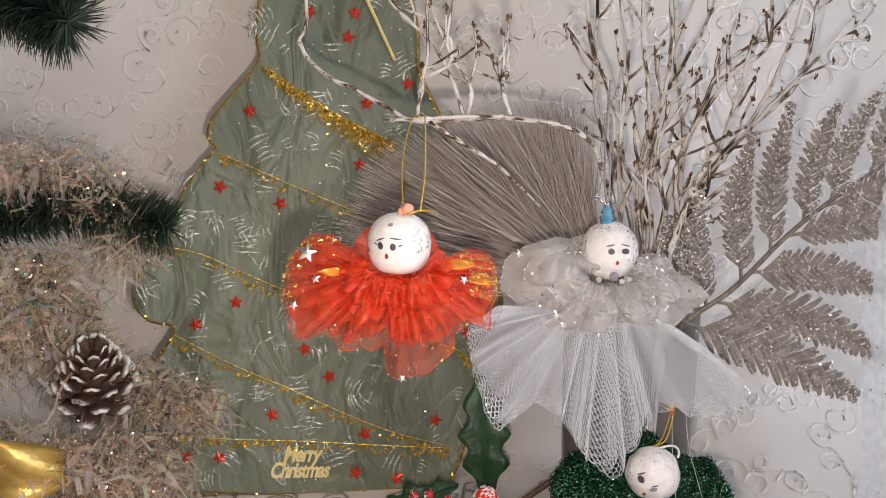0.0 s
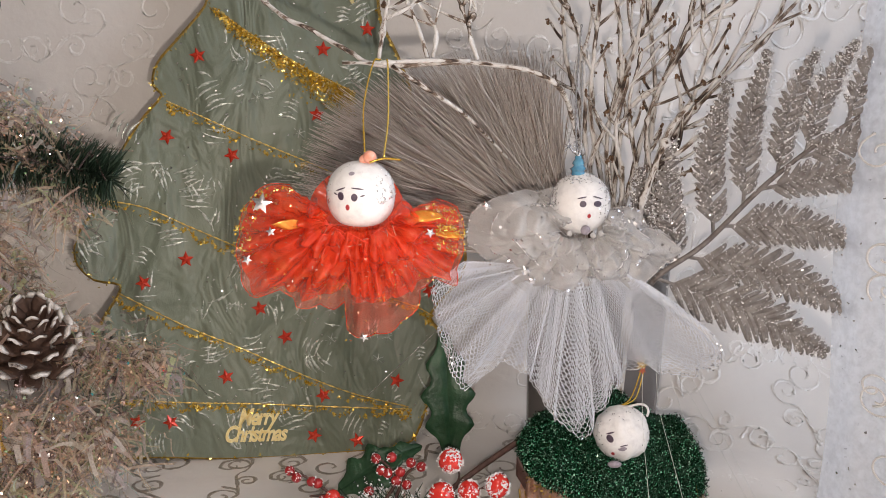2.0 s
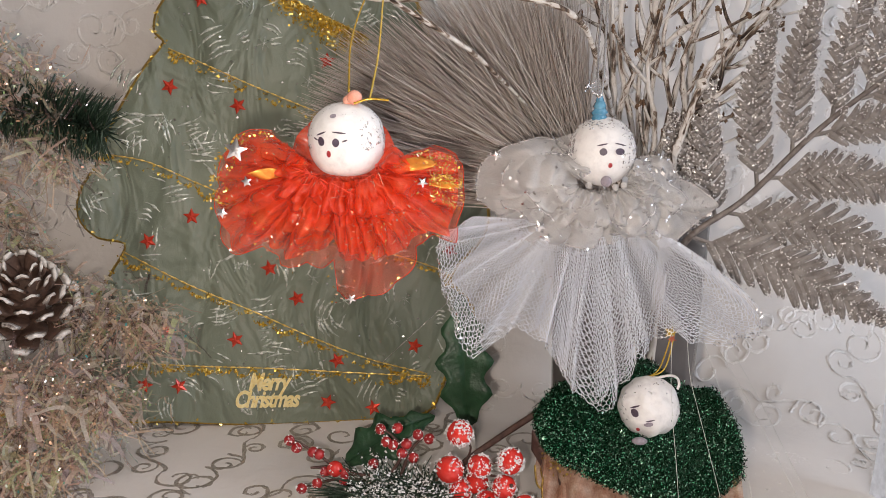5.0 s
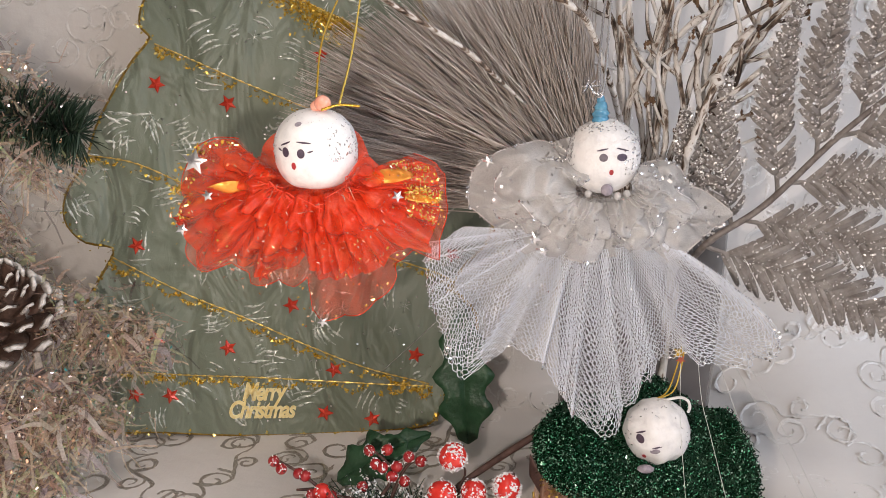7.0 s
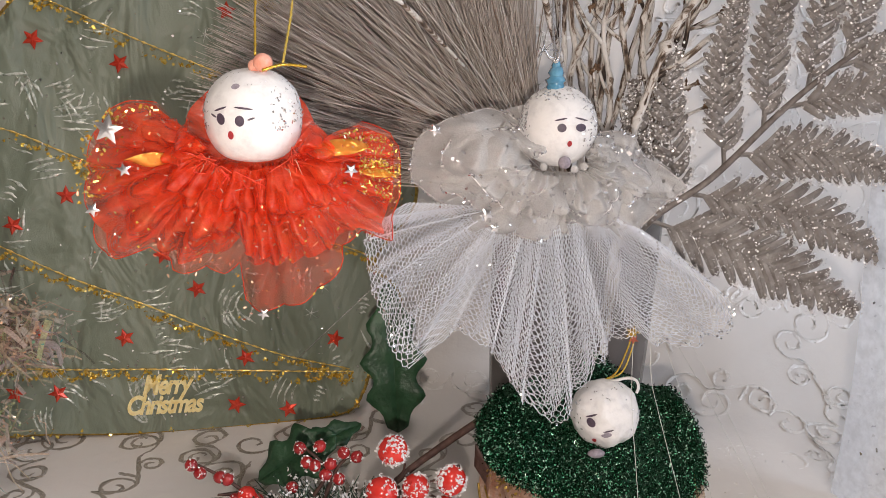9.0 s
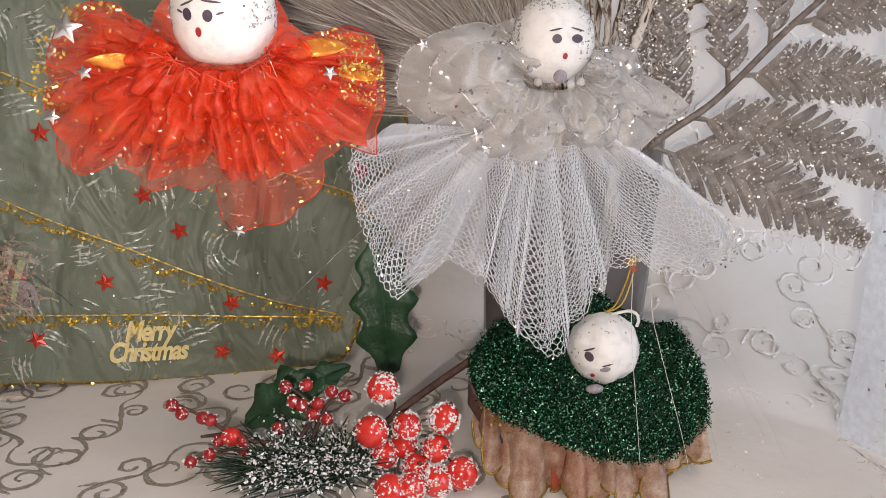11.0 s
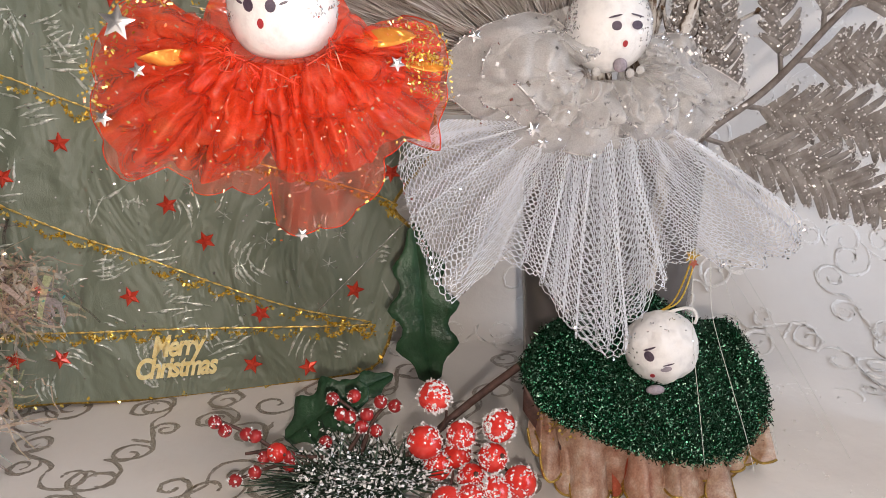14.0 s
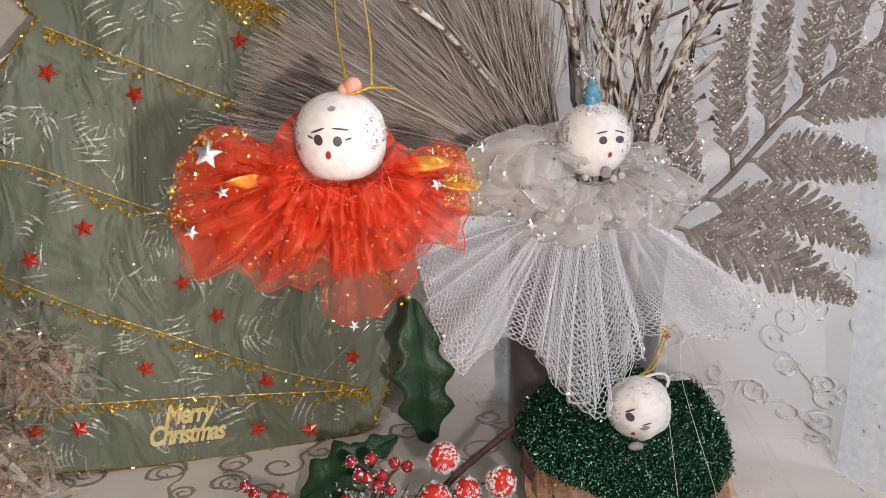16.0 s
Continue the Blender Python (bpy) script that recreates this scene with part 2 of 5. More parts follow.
# The darkest strands stand in for the shaded gaps in the garland.
IRIS = mat("iridescent_film", sheer([(0.0, (0.10, 0.06, 0.07)), (0.25, (0.36, 0.25, 0.24)), (0.5, (0.95, 0.78, 0.56)), (0.74, (0.86, 0.58, 0.50)), (0.87, (0.50, 0.58, 0.30)), (0.95, (0.92, 0.86, 0.62)), (1.0, (0.04, 0.30, 0.36))], 1, 0.54, 0.10, 0.45, 1200, True))
# Flake colours paint the copper and pale highlights of the film.
TINSEL_GLINT = mat("iridescent_glint", plain([(0.0, (0.95, 0.80, 0.62)), (0.35, (1.0, 0.60, 0.36)), (0.65, (0.98, 0.70, 0.62)), (0.8, (0.95, 0.95, 0.90)), (0.92, (0.55, 0.85, 0.35)), (1.0, (0.10, 0.55, 0.60))], 1, 0.2, 0.6, random_island=True))


# ---- mesh helpers ----
rng = np.random.default_rng(7)


class Geo:
    """Collects points and faces, each face with a material's place in the list."""

    def __init__(self):
        self.v, self.f, self.m, self.n = [], [], [], 0

    def add(self, verts, faces, m=0):
        verts = np.asarray(verts, float).reshape(-1, 3)
        self.v.append(verts)
        base = self.n
        self.f.extend(tuple(int(i) + base for i in face) for face in faces)
        self.m.extend([m] * len(faces))
        self.n += len(verts)
        return self

    def grid(self, pts, m=0, closed=False):
        nu, nv = pts.shape[:2]
        faces = []
        for i in range(nu if closed else nu - 1):
            j = (i + 1) % nu
            for k in range(nv - 1):
                faces.append((i * nv + k, j * nv + k, j * nv + k + 1, i * nv + k + 1))
        return self.add(pts.reshape(-1, 3), faces, m)

    def sheet(self, pts, thick, m=0):
        """A grid with a back side, a little behind it."""
        du, dv = np.gradient(pts, axis=0), np.gradient(pts, axis=1)
        nrm = np.cross(du, dv)
        nrm /= np.linalg.norm(nrm, axis=2, keepdims=True) + 1e-12
        nu, nv = pts.shape[:2]
        a, b = pts + nrm * thick / 2, pts - nrm * thick / 2
        top = np.arange(nu * nv).reshape(nu, nv)
        bot = top + nu * nv
        faces = []
        for i in range(nu - 1):
            for k in range(nv - 1):
                faces.append((top[i, k], top[i + 1, k], top[i + 1, k + 1], top[i, k + 1]))
                faces.append((bot[i, k], bot[i, k + 1], bot[i + 1, k + 1], bot[i + 1, k]))
        rim = [(i, 0) for i in range(nu)] + [(nu - 1, k) for k in range(1, nv)] + [(i, nv - 1) for i in range(nu - 2, -1, -1)] + [(0, k) for k in range(nv - 2, 0, -1)]
        for p, q in zip(rim, rim[1:] + rim[:1]):
            faces.append((top[p], bot[p], bot[q], top[q]))
        return self.add(np.vstack([a.reshape(-1, 3), b.reshape(-1, 3)]), faces, m)

    def tube(self, pts, radius, m=0, seg=6, caps=True):
        pts = np.asarray(pts, float)
        radius = np.broadcast_to(np.asarray(radius, float), (len(pts),))
        t = np.gradient(pts, axis=0)
        t /= np.linalg.norm(t, axis=1, keepdims=True) + 1e-12
        ref = np.array([0.31, 0.87, 0.38]) if abs(t[:, 1]).mean() < 0.8 else np.array([1.0, 0.1, 0.2])
        a = np.cross(t, ref)
        a /= np.linalg.norm(a, axis=1, keepdims=True) + 1e-12
        b = np.cross(t, a)
        ang = np.arange(seg) * 2 * np.pi / seg
        ring = pts[:, None] + radius[:, None, None] * (np.cos(ang)[None, :, None] * a[:, None] + np.sin(ang)[None, :, None] * b[:, None])
        n = len(pts)
        faces = [(i * seg + k, i * seg + (k + 1) % seg, (i + 1) * seg + (k + 1) % seg, (i + 1) * seg + k) for i in range(n - 1) for k in range(seg)]
        if caps:
            faces += [tuple(range(seg))[::-1], tuple(range((n - 1) * seg, n * seg))]
        return self.add(ring, faces, m)

    def ball(self, c, r, m=0, nu=16, nv=10, rough=0.0):
        r = np.broadcast_to(np.asarray(r, float), (3,))
        u = np.arange(nu) * 2 * np.pi / nu
        v = np.linspace(0.02, np.pi - 0.02, nv)
        d = np.stack([np.cos(u)[:, None] * np.sin(v)[None], np.sin(u)[:, None] * np.sin(v)[None], np.broadcast_to(np.cos(v), (nu, nv))], -1)
        w = 1 + rough * rng.standard_normal((nu, nv, 1))
        first = self.n
        self.grid(np.asarray(c) + d * r * w, m, closed=True)
        for k, turn in ((0, 1), (nv - 1, -1)):
            self.f.append(tuple(first + i * nv + k for i in range(nu))[::turn])
            self.m.append(m)
        return self

    def flakes(self, pts, length, width, m=0, normals=None, spread=1.0):
        """Small four-cornered flakes with one bend, turned at random about the normals given."""
        pts = np.asarray(pts, float)
        n = len(pts)
        nr = rng.standard_normal((n, 3)) * spread
        if normals is not None:
            nr = nr + normals
        nr /= np.linalg.norm(nr, axis=1, keepdims=True)
        a = np.cross(nr, rng.standard_normal((n, 3)))
        a /= np.linalg.norm(a, axis=1, keepdims=True) + 1e-12
        b = np.cross(nr, a)
        L = (length * rng.uniform(0.6, 1.4, (n, 1))) / 2
        W = (width * rng.uniform(0.6, 1.4, (n, 1))) / 2
        quad = np.stack([pts - a * L - b * W, pts + a * L - b * W, pts + a * L + b * W + nr * W * 0.4, pts - a * L + b * W], 1)
        i = np.arange(n) * 4
        return self.add(quad, np.stack([i, i + 1, i + 2, i + 3], 1).tolist(), m)

    def strands(self, starts, ends, width, m=0, bend=0.0, taper=0.35):
        """Thin three-sided needles from starts to ends, bent a little on the way."""
        starts, ends = np.asarray(starts, float), np.asarray(ends, float)
        n = len(starts)
        d = ends - starts
        L = np.linalg.norm(d, axis=1, keepdims=True) + 1e-9
        t = d / L
        a = np.cross(t, rng.standard_normal((n, 3)))
        a /= np.linalg.norm(a, axis=1, keepdims=True) + 1e-12
        b = np.cross(t, a)
        w = np.broadcast_to(np.asarray(width, float).reshape(-1, 1), (n, 1))
        off = a * L * bend * rng.uniform(-1, 1, (n, 1)) if bend else 0
        rings = []
        for s, k in ((0, 1.0), (0.55, 0.9), (1.0, taper)):
            c = starts + d * s + off * 4 * s * (1 - s)
            for q in range(3):
                g = q * 2 * np.pi / 3
                rings.append(c + (a * np.cos(g) + b * np.sin(g)) * w * k / 2)
        verts = np.stack(rings, 1)
        i = np.arange(n) * 9
        faces = []
        for r in (0, 3):
            for q in range(3):
                e = (q + 1) % 3
                faces.append(np.stack([i + r + q, i + r + e, i + r + 3 + e, i + r + 3 + q], 1))
        faces = np.concatenate(faces)
        return self.add(verts, faces.tolist(), m)

    def shift(self, dx, dy, dz):
        self.v = [p + (dx, dy, dz) for p in self.v]
        return self

    def scale(self, k, about):
        self.v = [(p - about) * k + about for p in self.v]
        return self

    def mesh(self, name, mats, smooth=True):
        me = bpy.data.meshes.new(name)
        me.from_pydata(np.concatenate(self.v).tolist(), [], self.f)
        for m in mats:
            me.materials.append(m)
        me.polygons.foreach_set("material_index", self.m)
        me.polygons.foreach_set("use_smooth", [smooth] * len(self.f))
        me.update()
        return me


def part(name, geo, mats, parent=None, label="", smooth=True, kind=""):
    ob = new(name, geo.mesh(name, mats if isinstance(mats, (list, tuple)) else [mats], smooth))
    if parent is not None:
        under(ob, parent)
    return tagged(ob, label, kind=kind)


def thing(name, label, category, group="", at=(0, 0, 0)):
    ob = new(name)
    ob.location = at
    ob.empty_display_size = 0.01
    bpy.context.view_layer.update()
    return tagged(ob, label, category, group)


def under(ob, parent):
    ob.parent = parent
    ob.matrix_parent_inverse = Matrix.Translation(parent.location).inverted() if parent.type == "EMPTY" else Matrix()
    return ob


def smooth_line(pts, n):
    """A smooth line through the points given."""
    pts = np.asarray(pts, float)
    p = np.vstack([2 * pts[0] - pts[1], pts, 2 * pts[-1] - pts[-2]])
    seg = len(pts) - 1
    out = []
    for s in np.linspace(0, seg - 1e-6, n):
        i = int(s)
        t = s - i
        a, b, c, d = p[i], p[i + 1], p[i + 2], p[i + 3]
        out.append(0.5 * (2 * b + (c - a) * t + (2 * a - 5 * b + 4 * c - d) * t * t + (3 * b - a - 3 * c + d) * t ** 3))
    return np.array(out)


def step(a, b, x):
    t = np.clip((x - a) / (b - a), 0, 1)
    return t * t * (3 - 2 * t)


def box(geo, lo, hi, m=0):
    x0, y0, z0 = lo
    x1, y1, z1 = hi
    v = [(x0, y0, z0), (x1, y0, z0), (x1, y1, z0), (x0, y1, z0), (x0, y0, z1), (x1, y0, z1), (x1, y1, z1), (x0, y1, z1)]
    return geo.add(v, [(3, 2, 1, 0), (4, 5, 6, 7), (0, 1, 5, 4), (1, 2, 6, 5), (2, 3, 7, 6), (3, 0, 4, 7)], m)


# ---- the room and the draped cloth ----
WALL_Y = 0.553


def cloth_at(x, s):
    """The cloth: s runs along the table to the wall and up it. Gives place and normal."""
    R = 0.018 + 0.085 * step(0.10, 0.22, x)
    flat = WALL_Y - R
    arc = R * np.pi / 2
    a = np.clip((s - flat) / R, 0, np.pi / 2)
    y = np.where(s < flat, s, flat + R * np.sin(a))
    z = np.where(s < flat, 0, R * (1 - np.cos(a)) + np.maximum(0, s - flat - arc))
    ny, nz = -np.sin(a), np.cos(a)
    return np.stack([x + 0 * s, y, z], -1), np.stack([0 * a, ny, nz], -1)


xs = np.concatenate([np.linspace(-0.9, -0.34, 8), np.linspace(-0.32, 0.34, 67), np.linspace(0.36, 0.9, 8)])
ss = np.concatenate([np.linspace(-0.5, 0.2, 9), np.linspace(0.22, 0.9, 120), np.linspace(0.95, 1.5, 8)])
X, S = np.meshgrid(xs, ss, indexing="ij")
P, N = cloth_at(X, S)
wave = np.array([[noise.noise((float(x) * 9, float(s) * 7, 3.0)) for s in ss] for x in xs])
P = P + N * (0.0016 * (wave * step(0.06, 0.2, X))[..., None])
tagged(part("backdrop", Geo().grid(P), CLOTH), "off-white cloth with swirl embroidery draped over wall and table", "cloth", kind="structure")
tagged(part("table_top", box(Geo(), (-0.9, -0.5, -0.034), (0.9, 0.556, -0.004)), WOOD), "wooden table top under the white cloth", "table", kind="structure")


def scroll(turns, size, sign, start):
    """One curl of the embroidery, unrolled from its tip inward."""
    t = np.linspace(0, 1, 22)
    r = size * (1 - 0.80 * t)
    a = start + sign * turns * 2 * np.pi * t
    c = np.stack([np.cos(a) * r, np.sin(a) * r], -1)
    return c - c[0]


swirls, dim_swirls, sparks = Geo(), Geo(), []


def stitch(line2):
    p, n = cloth_at(line2[:, 0], line2[:, 1])
    # table swirls get the darkened copy of the thread's colour
    on_table = line2[:, 1].mean() < 0.52 and line2[:, 0].mean() < 0.13
    t = np.gradient(p, axis=0)
    side = np.cross(n, t)
    side /= np.linalg.norm(side, axis=1, keepdims=True) + 1e-9
    k = np.linspace(0, 1, len(p))
    w = ((0.00105 if on_table else 0.00090) * (0.55 + 0.45 * np.sin(np.pi * np.clip(k * 1.1, 0, 1))))[:, None]
    low, top = 0.0001, (0.00016 if on_table else 0.00024)
    pts = np.stack([p - side * w + n * low, p - side * w * 0.5 + n * top, p + side * w * 0.5 + n * top, p + side * w + n * low], 1)
    pts += rng.standard_normal(pts.shape) * ((0.00028, 0.00028, 0.00004) if on_table else (0.00034, 0.00018, 0.00034))
    (dim_swirls if on_table else swirls).grid(pts)
    if not on_table:
        pick = rng.integers(0, len(p), 9)
        sparks.append(p[pick] + n[pick] * 0.0006 + rng.standard_normal((9, 3)) * (0.0009, 0.0003, 0.0009))


cell = 0.046
for gx in range(-8, 9):
    for gs in range(5, 20):
        cx = gx * cell + (0.5 * cell if gs % 2 else 0) + rng.uniform(-0.006, 0.006)
        cs = gs * cell + rng.uniform(-0.006, 0.006)
        base = rng.uniform(0, 2 * np.pi)
        flip = rng.choice([-1, 1])
        u = np.linspace(0, 1, 18)
        stem = np.stack([cx + 0.036 * (u - 0.5) * np.cos(base) - flip * 0.011 * np.sin(np.pi * u * 1.6) * np.sin(base),
                         cs + 0.036 * (u - 0.5) * np.sin(base) + flip * 0.011 * np.sin(np.pi * u * 1.6) * np.cos(base)], -1)
        stitch(stem)
        for i, size, sg in ((0, 0.0120, flip), (7, 0.0085, -flip), (12, 0.0070, flip), (17, 0.0110, -flip)):
            d = stem[min(i + 1, 17)] - stem[max(i - 1, 0)]
            ang = math.atan2(d[1], d[0]) + rng.uniform(-0.4, 0.4)
            stitch(stem[i] + scroll(rng.uniform(1.05, 1.45), size * rng.uniform(0.85, 1.15), sg, ang - sg * math.pi / 2))
        leaf = stem[9] + np.outer(np.linspace(0, 1, 8), [0.010 * math.cos(base + 1.9), 0.010 * math.sin(base + 1.9)])
        stitch(leaf)
tagged(part("trim", swirls, THREAD_SILVER), "raised pearly swirl relief on the white cloth", "embroidery", kind="stuff")
tagged(part("trim", dim_swirls, THREAD_DIMMED), "glitter swirls on the table cloth, greyed for the slanting view", "embroidery", kind="stuff")
tagged(part("trim", Geo().flakes(np.vstack(sparks), 0.0009, 0.0007), THREAD_SILVER), "silver glitter specks on the swirl relief", "embroidery", kind="stuff")

# plain room round the table: floor, ceiling and walls with a window opening
for nm, lo, hi in (("floor", (-1.7, -2.3, -0.80), (1.16, 0.62, -0.75)), ("ceiling", (-1.7, -2.3, 1.80), (1.16, 0.62, 1.85)),
                   ("wall_north", (-1.7, 0.56, -0.75), (1.16, 0.62, 1.80)), ("wall_south", (-1.7, -2.3, -0.75), (1.16, -2.24, 1.80)),
                   ("wall_west", (-1.7, -2.24, -0.75), (-1.64, 0.56, 1.80))):
    tagged(part(nm, box(Geo(), lo, hi), WOOD if nm == "floor" else PAINT), "plain pale painted room surface" if nm != "floor" else "plain brown wooden floor", "room", kind="structure")
east = Geo()
for lo, hi in (((1.10, -2.24, -0.75), (1.16, 0.56, 0.08)), ((1.10, -2.24, 1.02), (1.16, 0.56, 1.80)), ((1.10, -2.24, 0.08), (1.16, -0.52, 1.02)), ((1.10, 0.42, 0.08), (1.16, 0.56, 1.02))):
    box(east, lo, hi)
tagged(part("wall_east", east, PAINT), "plain pale painted wall with a window opening", "room", kind="structure")

# the white curtain fold beside the table display


def curtain_at(u, z):
    """The curtain: u runs from its free edge along the folds, z up."""
    fold = np.sin(u * 20 + 0.7 * np.sin(z * 9))
    x = 0.2095 + 0.02 * (z - 0.06) + 0.105 * u + 0.009 * fold * step(0.03, 0.2, u) + 0.0025 * np.sin(z * 31) * (1 - u)
    y = 0.412 - 0.235 * u + 0.004 * fold + 0.010 * (1 - step(0, 0.04, u))
    return np.stack([x, y, z + 0 * u], -1)


U, Z = np.meshgrid(np.linspace(0, 0.5, 60), np.linspace(0.001, 0.62, 70), indexing="ij")
curt = tagged(part("curtain", Geo().grid(curtain_at(U, Z)), CURTAIN), "bluish white curtain hanging in folds beside the table", "curtain")
glint = curtain_at(rng.uniform(0, 0.5, 700), rng.uniform(0, 0.5, 700)) + np.array([-0.0016, -0.0008, 0])
part("glitter", Geo().flakes(glint, 0.0012, 0.0009), SILVER_FLAKE, curt, "tiny silver glitter specks", kind="stuff")
hem = Geo()
for k in range(40):
    c = scroll(1.2, 0.009, rng.choice([-1, 1]), rng.uniform(0, 6.3))
    u = np.clip(rng.uniform(0.03, 0.45) + c[:, 0] / 0.26, 0.01, 0.5)
    hem.tube(curtain_at(u, rng.uniform(0.02, 0.45) + c[:, 1]) + np.array([-0.0012, -0.0005, 0]), 0.0006, seg=5)
part("embroidery", hem, THREAD_SILVER, curt, "raised silver swirl stitching", kind="stuff")


# ---- the green tree plaque ----
def tp(x, z, off=0.0):
    """A point on the front of the plaque, which leans back on the wall, off metres proud of it."""
    x, z = np.asarray(x, float) + 0.0033, np.asarray(z, float) + 0.0021
    return np.stack([x + 0 * z, 0.509 + 0.12 * x + 0.09 * z - off, z + 0 * x], -1)


outline = [(-0.066, 0.400), (-0.092, 0.345), (-0.108, 0.305), (-0.112, 0.274), (-0.111, 0.257), (-0.1245, 0.239), (-0.1376, 0.2235), (-0.1406, 0.212), (-0.1362, 0.205),
           (-0.1475, 0.191), (-0.164, 0.164), (-0.171, 0.145), (-0.1818, 0.129), (-0.1835, 0.115), (-0.175, 0.1047), (-0.160, 0.0995), (-0.172, 0.078), (-0.189, 0.045), (-0.186, 0.016), (-0.165, 0.0037),
           (-0.142, 0.0022), (-0.096, -0.0013), (-0.036, -0.0013), (-0.003, 0.0007), (0.0058, 0.0105), (0.0105, 0.0235), (0.022, 0.043), (0.0245, 0.060), (0.0125, 0.0745), (0.018, 0.086),
           (0.0315, 0.101), (0.0320, 0.121), (0.014, 0.148), (-0.005, 0.172), (-0.004, 0.190), (0.002, 0.204), (-0.006, 0.228), (-0.0167, 0.251), (-0.0178, 0.275), (-0.022, 0.298), (-0.034, 0.335)]
ring2 = smooth_line(outline + outline[:1], 150)[:-1]
plaque = thing("christmas_tree_plaque", "flat green satin tree with red stars leaning on the wall", "decoration", at=(-0.08, 0.50, 0.0))
bm = bmesh.new()
front = [bm.verts.new(p) for p in tp(ring2[:, 0], ring2[:, 1])]
back = [bm.verts.new(p) for p in tp(ring2[:, 0], ring2[:, 1], -0.006)]
bm.faces.new(front)
bm.faces.new(back[::-1])
for i in range(len(front)):
    j = (i + 1) % len(front)
    bm.faces.new((front[j], front[i], back[i], back[j]))
bmesh.ops.recalc_face_normals(bm, faces=bm.faces)
me = bpy.data.meshes.new("panel")
bm.to_mesh(me)
bm.free()
me.materials.append(TREE)
under(new("panel", me), plaque)
loop = np.vstack([ring2, ring2[:1]])
under(part("rim", Geo().tube(tp(loop[:, 0], loop[:, 1], -0.002), 0.0019, seg=7, caps=False), GOLD_ROPE, None, "brownish gold edging"), plaque)
rim_at = loop[rng.integers(0, 150, 900)]
under(part("rim_glitter", Geo().flakes(tp(rim_at[:, 0], rim_at[:, 1], 0.0) + rng.standard_normal((900, 3)) * 0.0011, 0.0013, 0.0009), GOLD, None, "loose gold glitter", kind="stuff"), plaque)

# gold cords across the tree, each a beaded line with glitter clinging under it
cords = [([(-0.108, 0.254), (-0.082, 0.236), (-0.056, 0.2205), (-0.030, 0.208)], 0.0052, 1400),
         ([(-0.134, 0.2025), (-0.121, 0.1967), (-0.089, 0.182), (-0.056, 0.168), (-0.03, 0.156)], 0.0022, 330),
         ([(-0.175, 0.149), (-0.148, 0.144), (-0.1215, 0.132), (-0.094, 0.1195), (-0.055, 0.104), (0.0, 0.085), (0.014, 0.078)], 0.0026, 620),
         ([(-0.162, 0.0965), (-0.128, 0.0774), (-0.0956, 0.0624), (-0.0624, 0.046), (-0.032, 0.033), (0.0, 0.0235)], 0.0027, 640),
         ([(-0.161, 0.036), (-0.125, 0.0325), (-0.089, 0.0300), (-0.029, 0.0245), (0.002, 0.0220)], 0.0027, 620)]
for pts, drop, count in cords:
    count = int(count * 1.6)
    line = smooth_line(pts, 90)
    bead = 0.00040 * (1 + 0.7 * np.sin(np.arange(90) * 2.4))
    cord = under(part("gold_cord", Geo().tube(tp(line[:, 0], line[:, 1], 0.0007), bead, seg=6), GOLD_CORD, None, "thin beaded gold cord"), plaque)
    if drop > 0.004:
        k = np.clip(rng.beta(1.3, 1.0, count), 0, 1)
        fall = np.abs(rng.standard_normal(count)) * drop * (0.5 + k)
    else:
        # swags of glitter that loop below the cord, some full, some nearly gone
        swags = 15
        k = rng.uniform(0, 1, count)
        depth, many = rng.uniform(0.0015, 0.0060, swags), rng.uniform(0.15, 1.0, swags)
        which = np.minimum((k * swags).astype(int), swags - 1)
        keep = rng.uniform(0, 1, count) < many[which]
        k, which = k[keep], which[keep]
        ph = k * swags - which
        fall = 4 * ph * (1 - ph) * depth[which] + np.abs(rng.standard_normal(len(k))) * 0.0007
    at = line[np.clip((k * 89).astype(int), 0, 89)]
    count = len(k)
    g = Geo().flakes(tp(at[:, 0] + rng.standard_normal(count) * 0.0007, at[:, 1] - np.abs(fall), 0.0012) + rng.standard_normal((count, 3)) * (0.0003, 0.0005, 0.0003), 0.0014, 0.0009)
    part("glitter", g, GOLD, cord, "clumps of gold glitter", kind="stuff")

# red foil stars
star_geo = Geo()
ring = [(math.sin(i * math.pi / 5) * (0.0047 if i % 2 == 0 else 0.0021), 0, math.cos(i * math.pi / 5) * (0.0047 if i % 2 == 0 else 0.0021)) for i in range(10)]
star_geo.add([(0, -0.0017, 0)] + [(x, -0.0004, z) for x, y, z in ring] + [(x, 0.0002, z) for x, y, z in ring],
             [(0, 1 + (i + 1) % 10, 1 + i) for i in range(10)] + [(1 + i, 1 + (i + 1) % 10, 11 + (i + 1) % 10, 11 + i) for i in range(10)])
star_mesh = star_geo.mesh("star", [STAR_RED], smooth=False)
for i, (x, z) in enumerate([(-0.0814, 0.2866), (-0.0546, 0.2863), (-0.0587, 0.2719), (-0.0229, 0.2441), (-0.048, 0.2323), (-0.1168, 0.2276), (-0.1342, 0.1829), (-0.0992, 0.1726), (-0.052, 0.1956),
                            (-0.1253, 0.1143), (-0.1484, 0.1017), (-0.0853, 0.0853), (-0.0709, 0.0683), (-0.1409, 0.0527), (-0.1044, 0.0465), (-0.0498, 0.033), (-0.1353, 0.0219), (-0.1537, 0.0231),
                            (-0.0069, 0.0396), (-0.0554, 0.0095), (-0.0303, 0.0052), (0.0128, 0.0926), (-0.004, 0.1565)]):
    star = new("star", star_mesh)
    star.matrix_world = pose(*tp(x, z, 0.0006), -5, rng.uniform(-30, 30), 6.8)
    under(star, plaque)

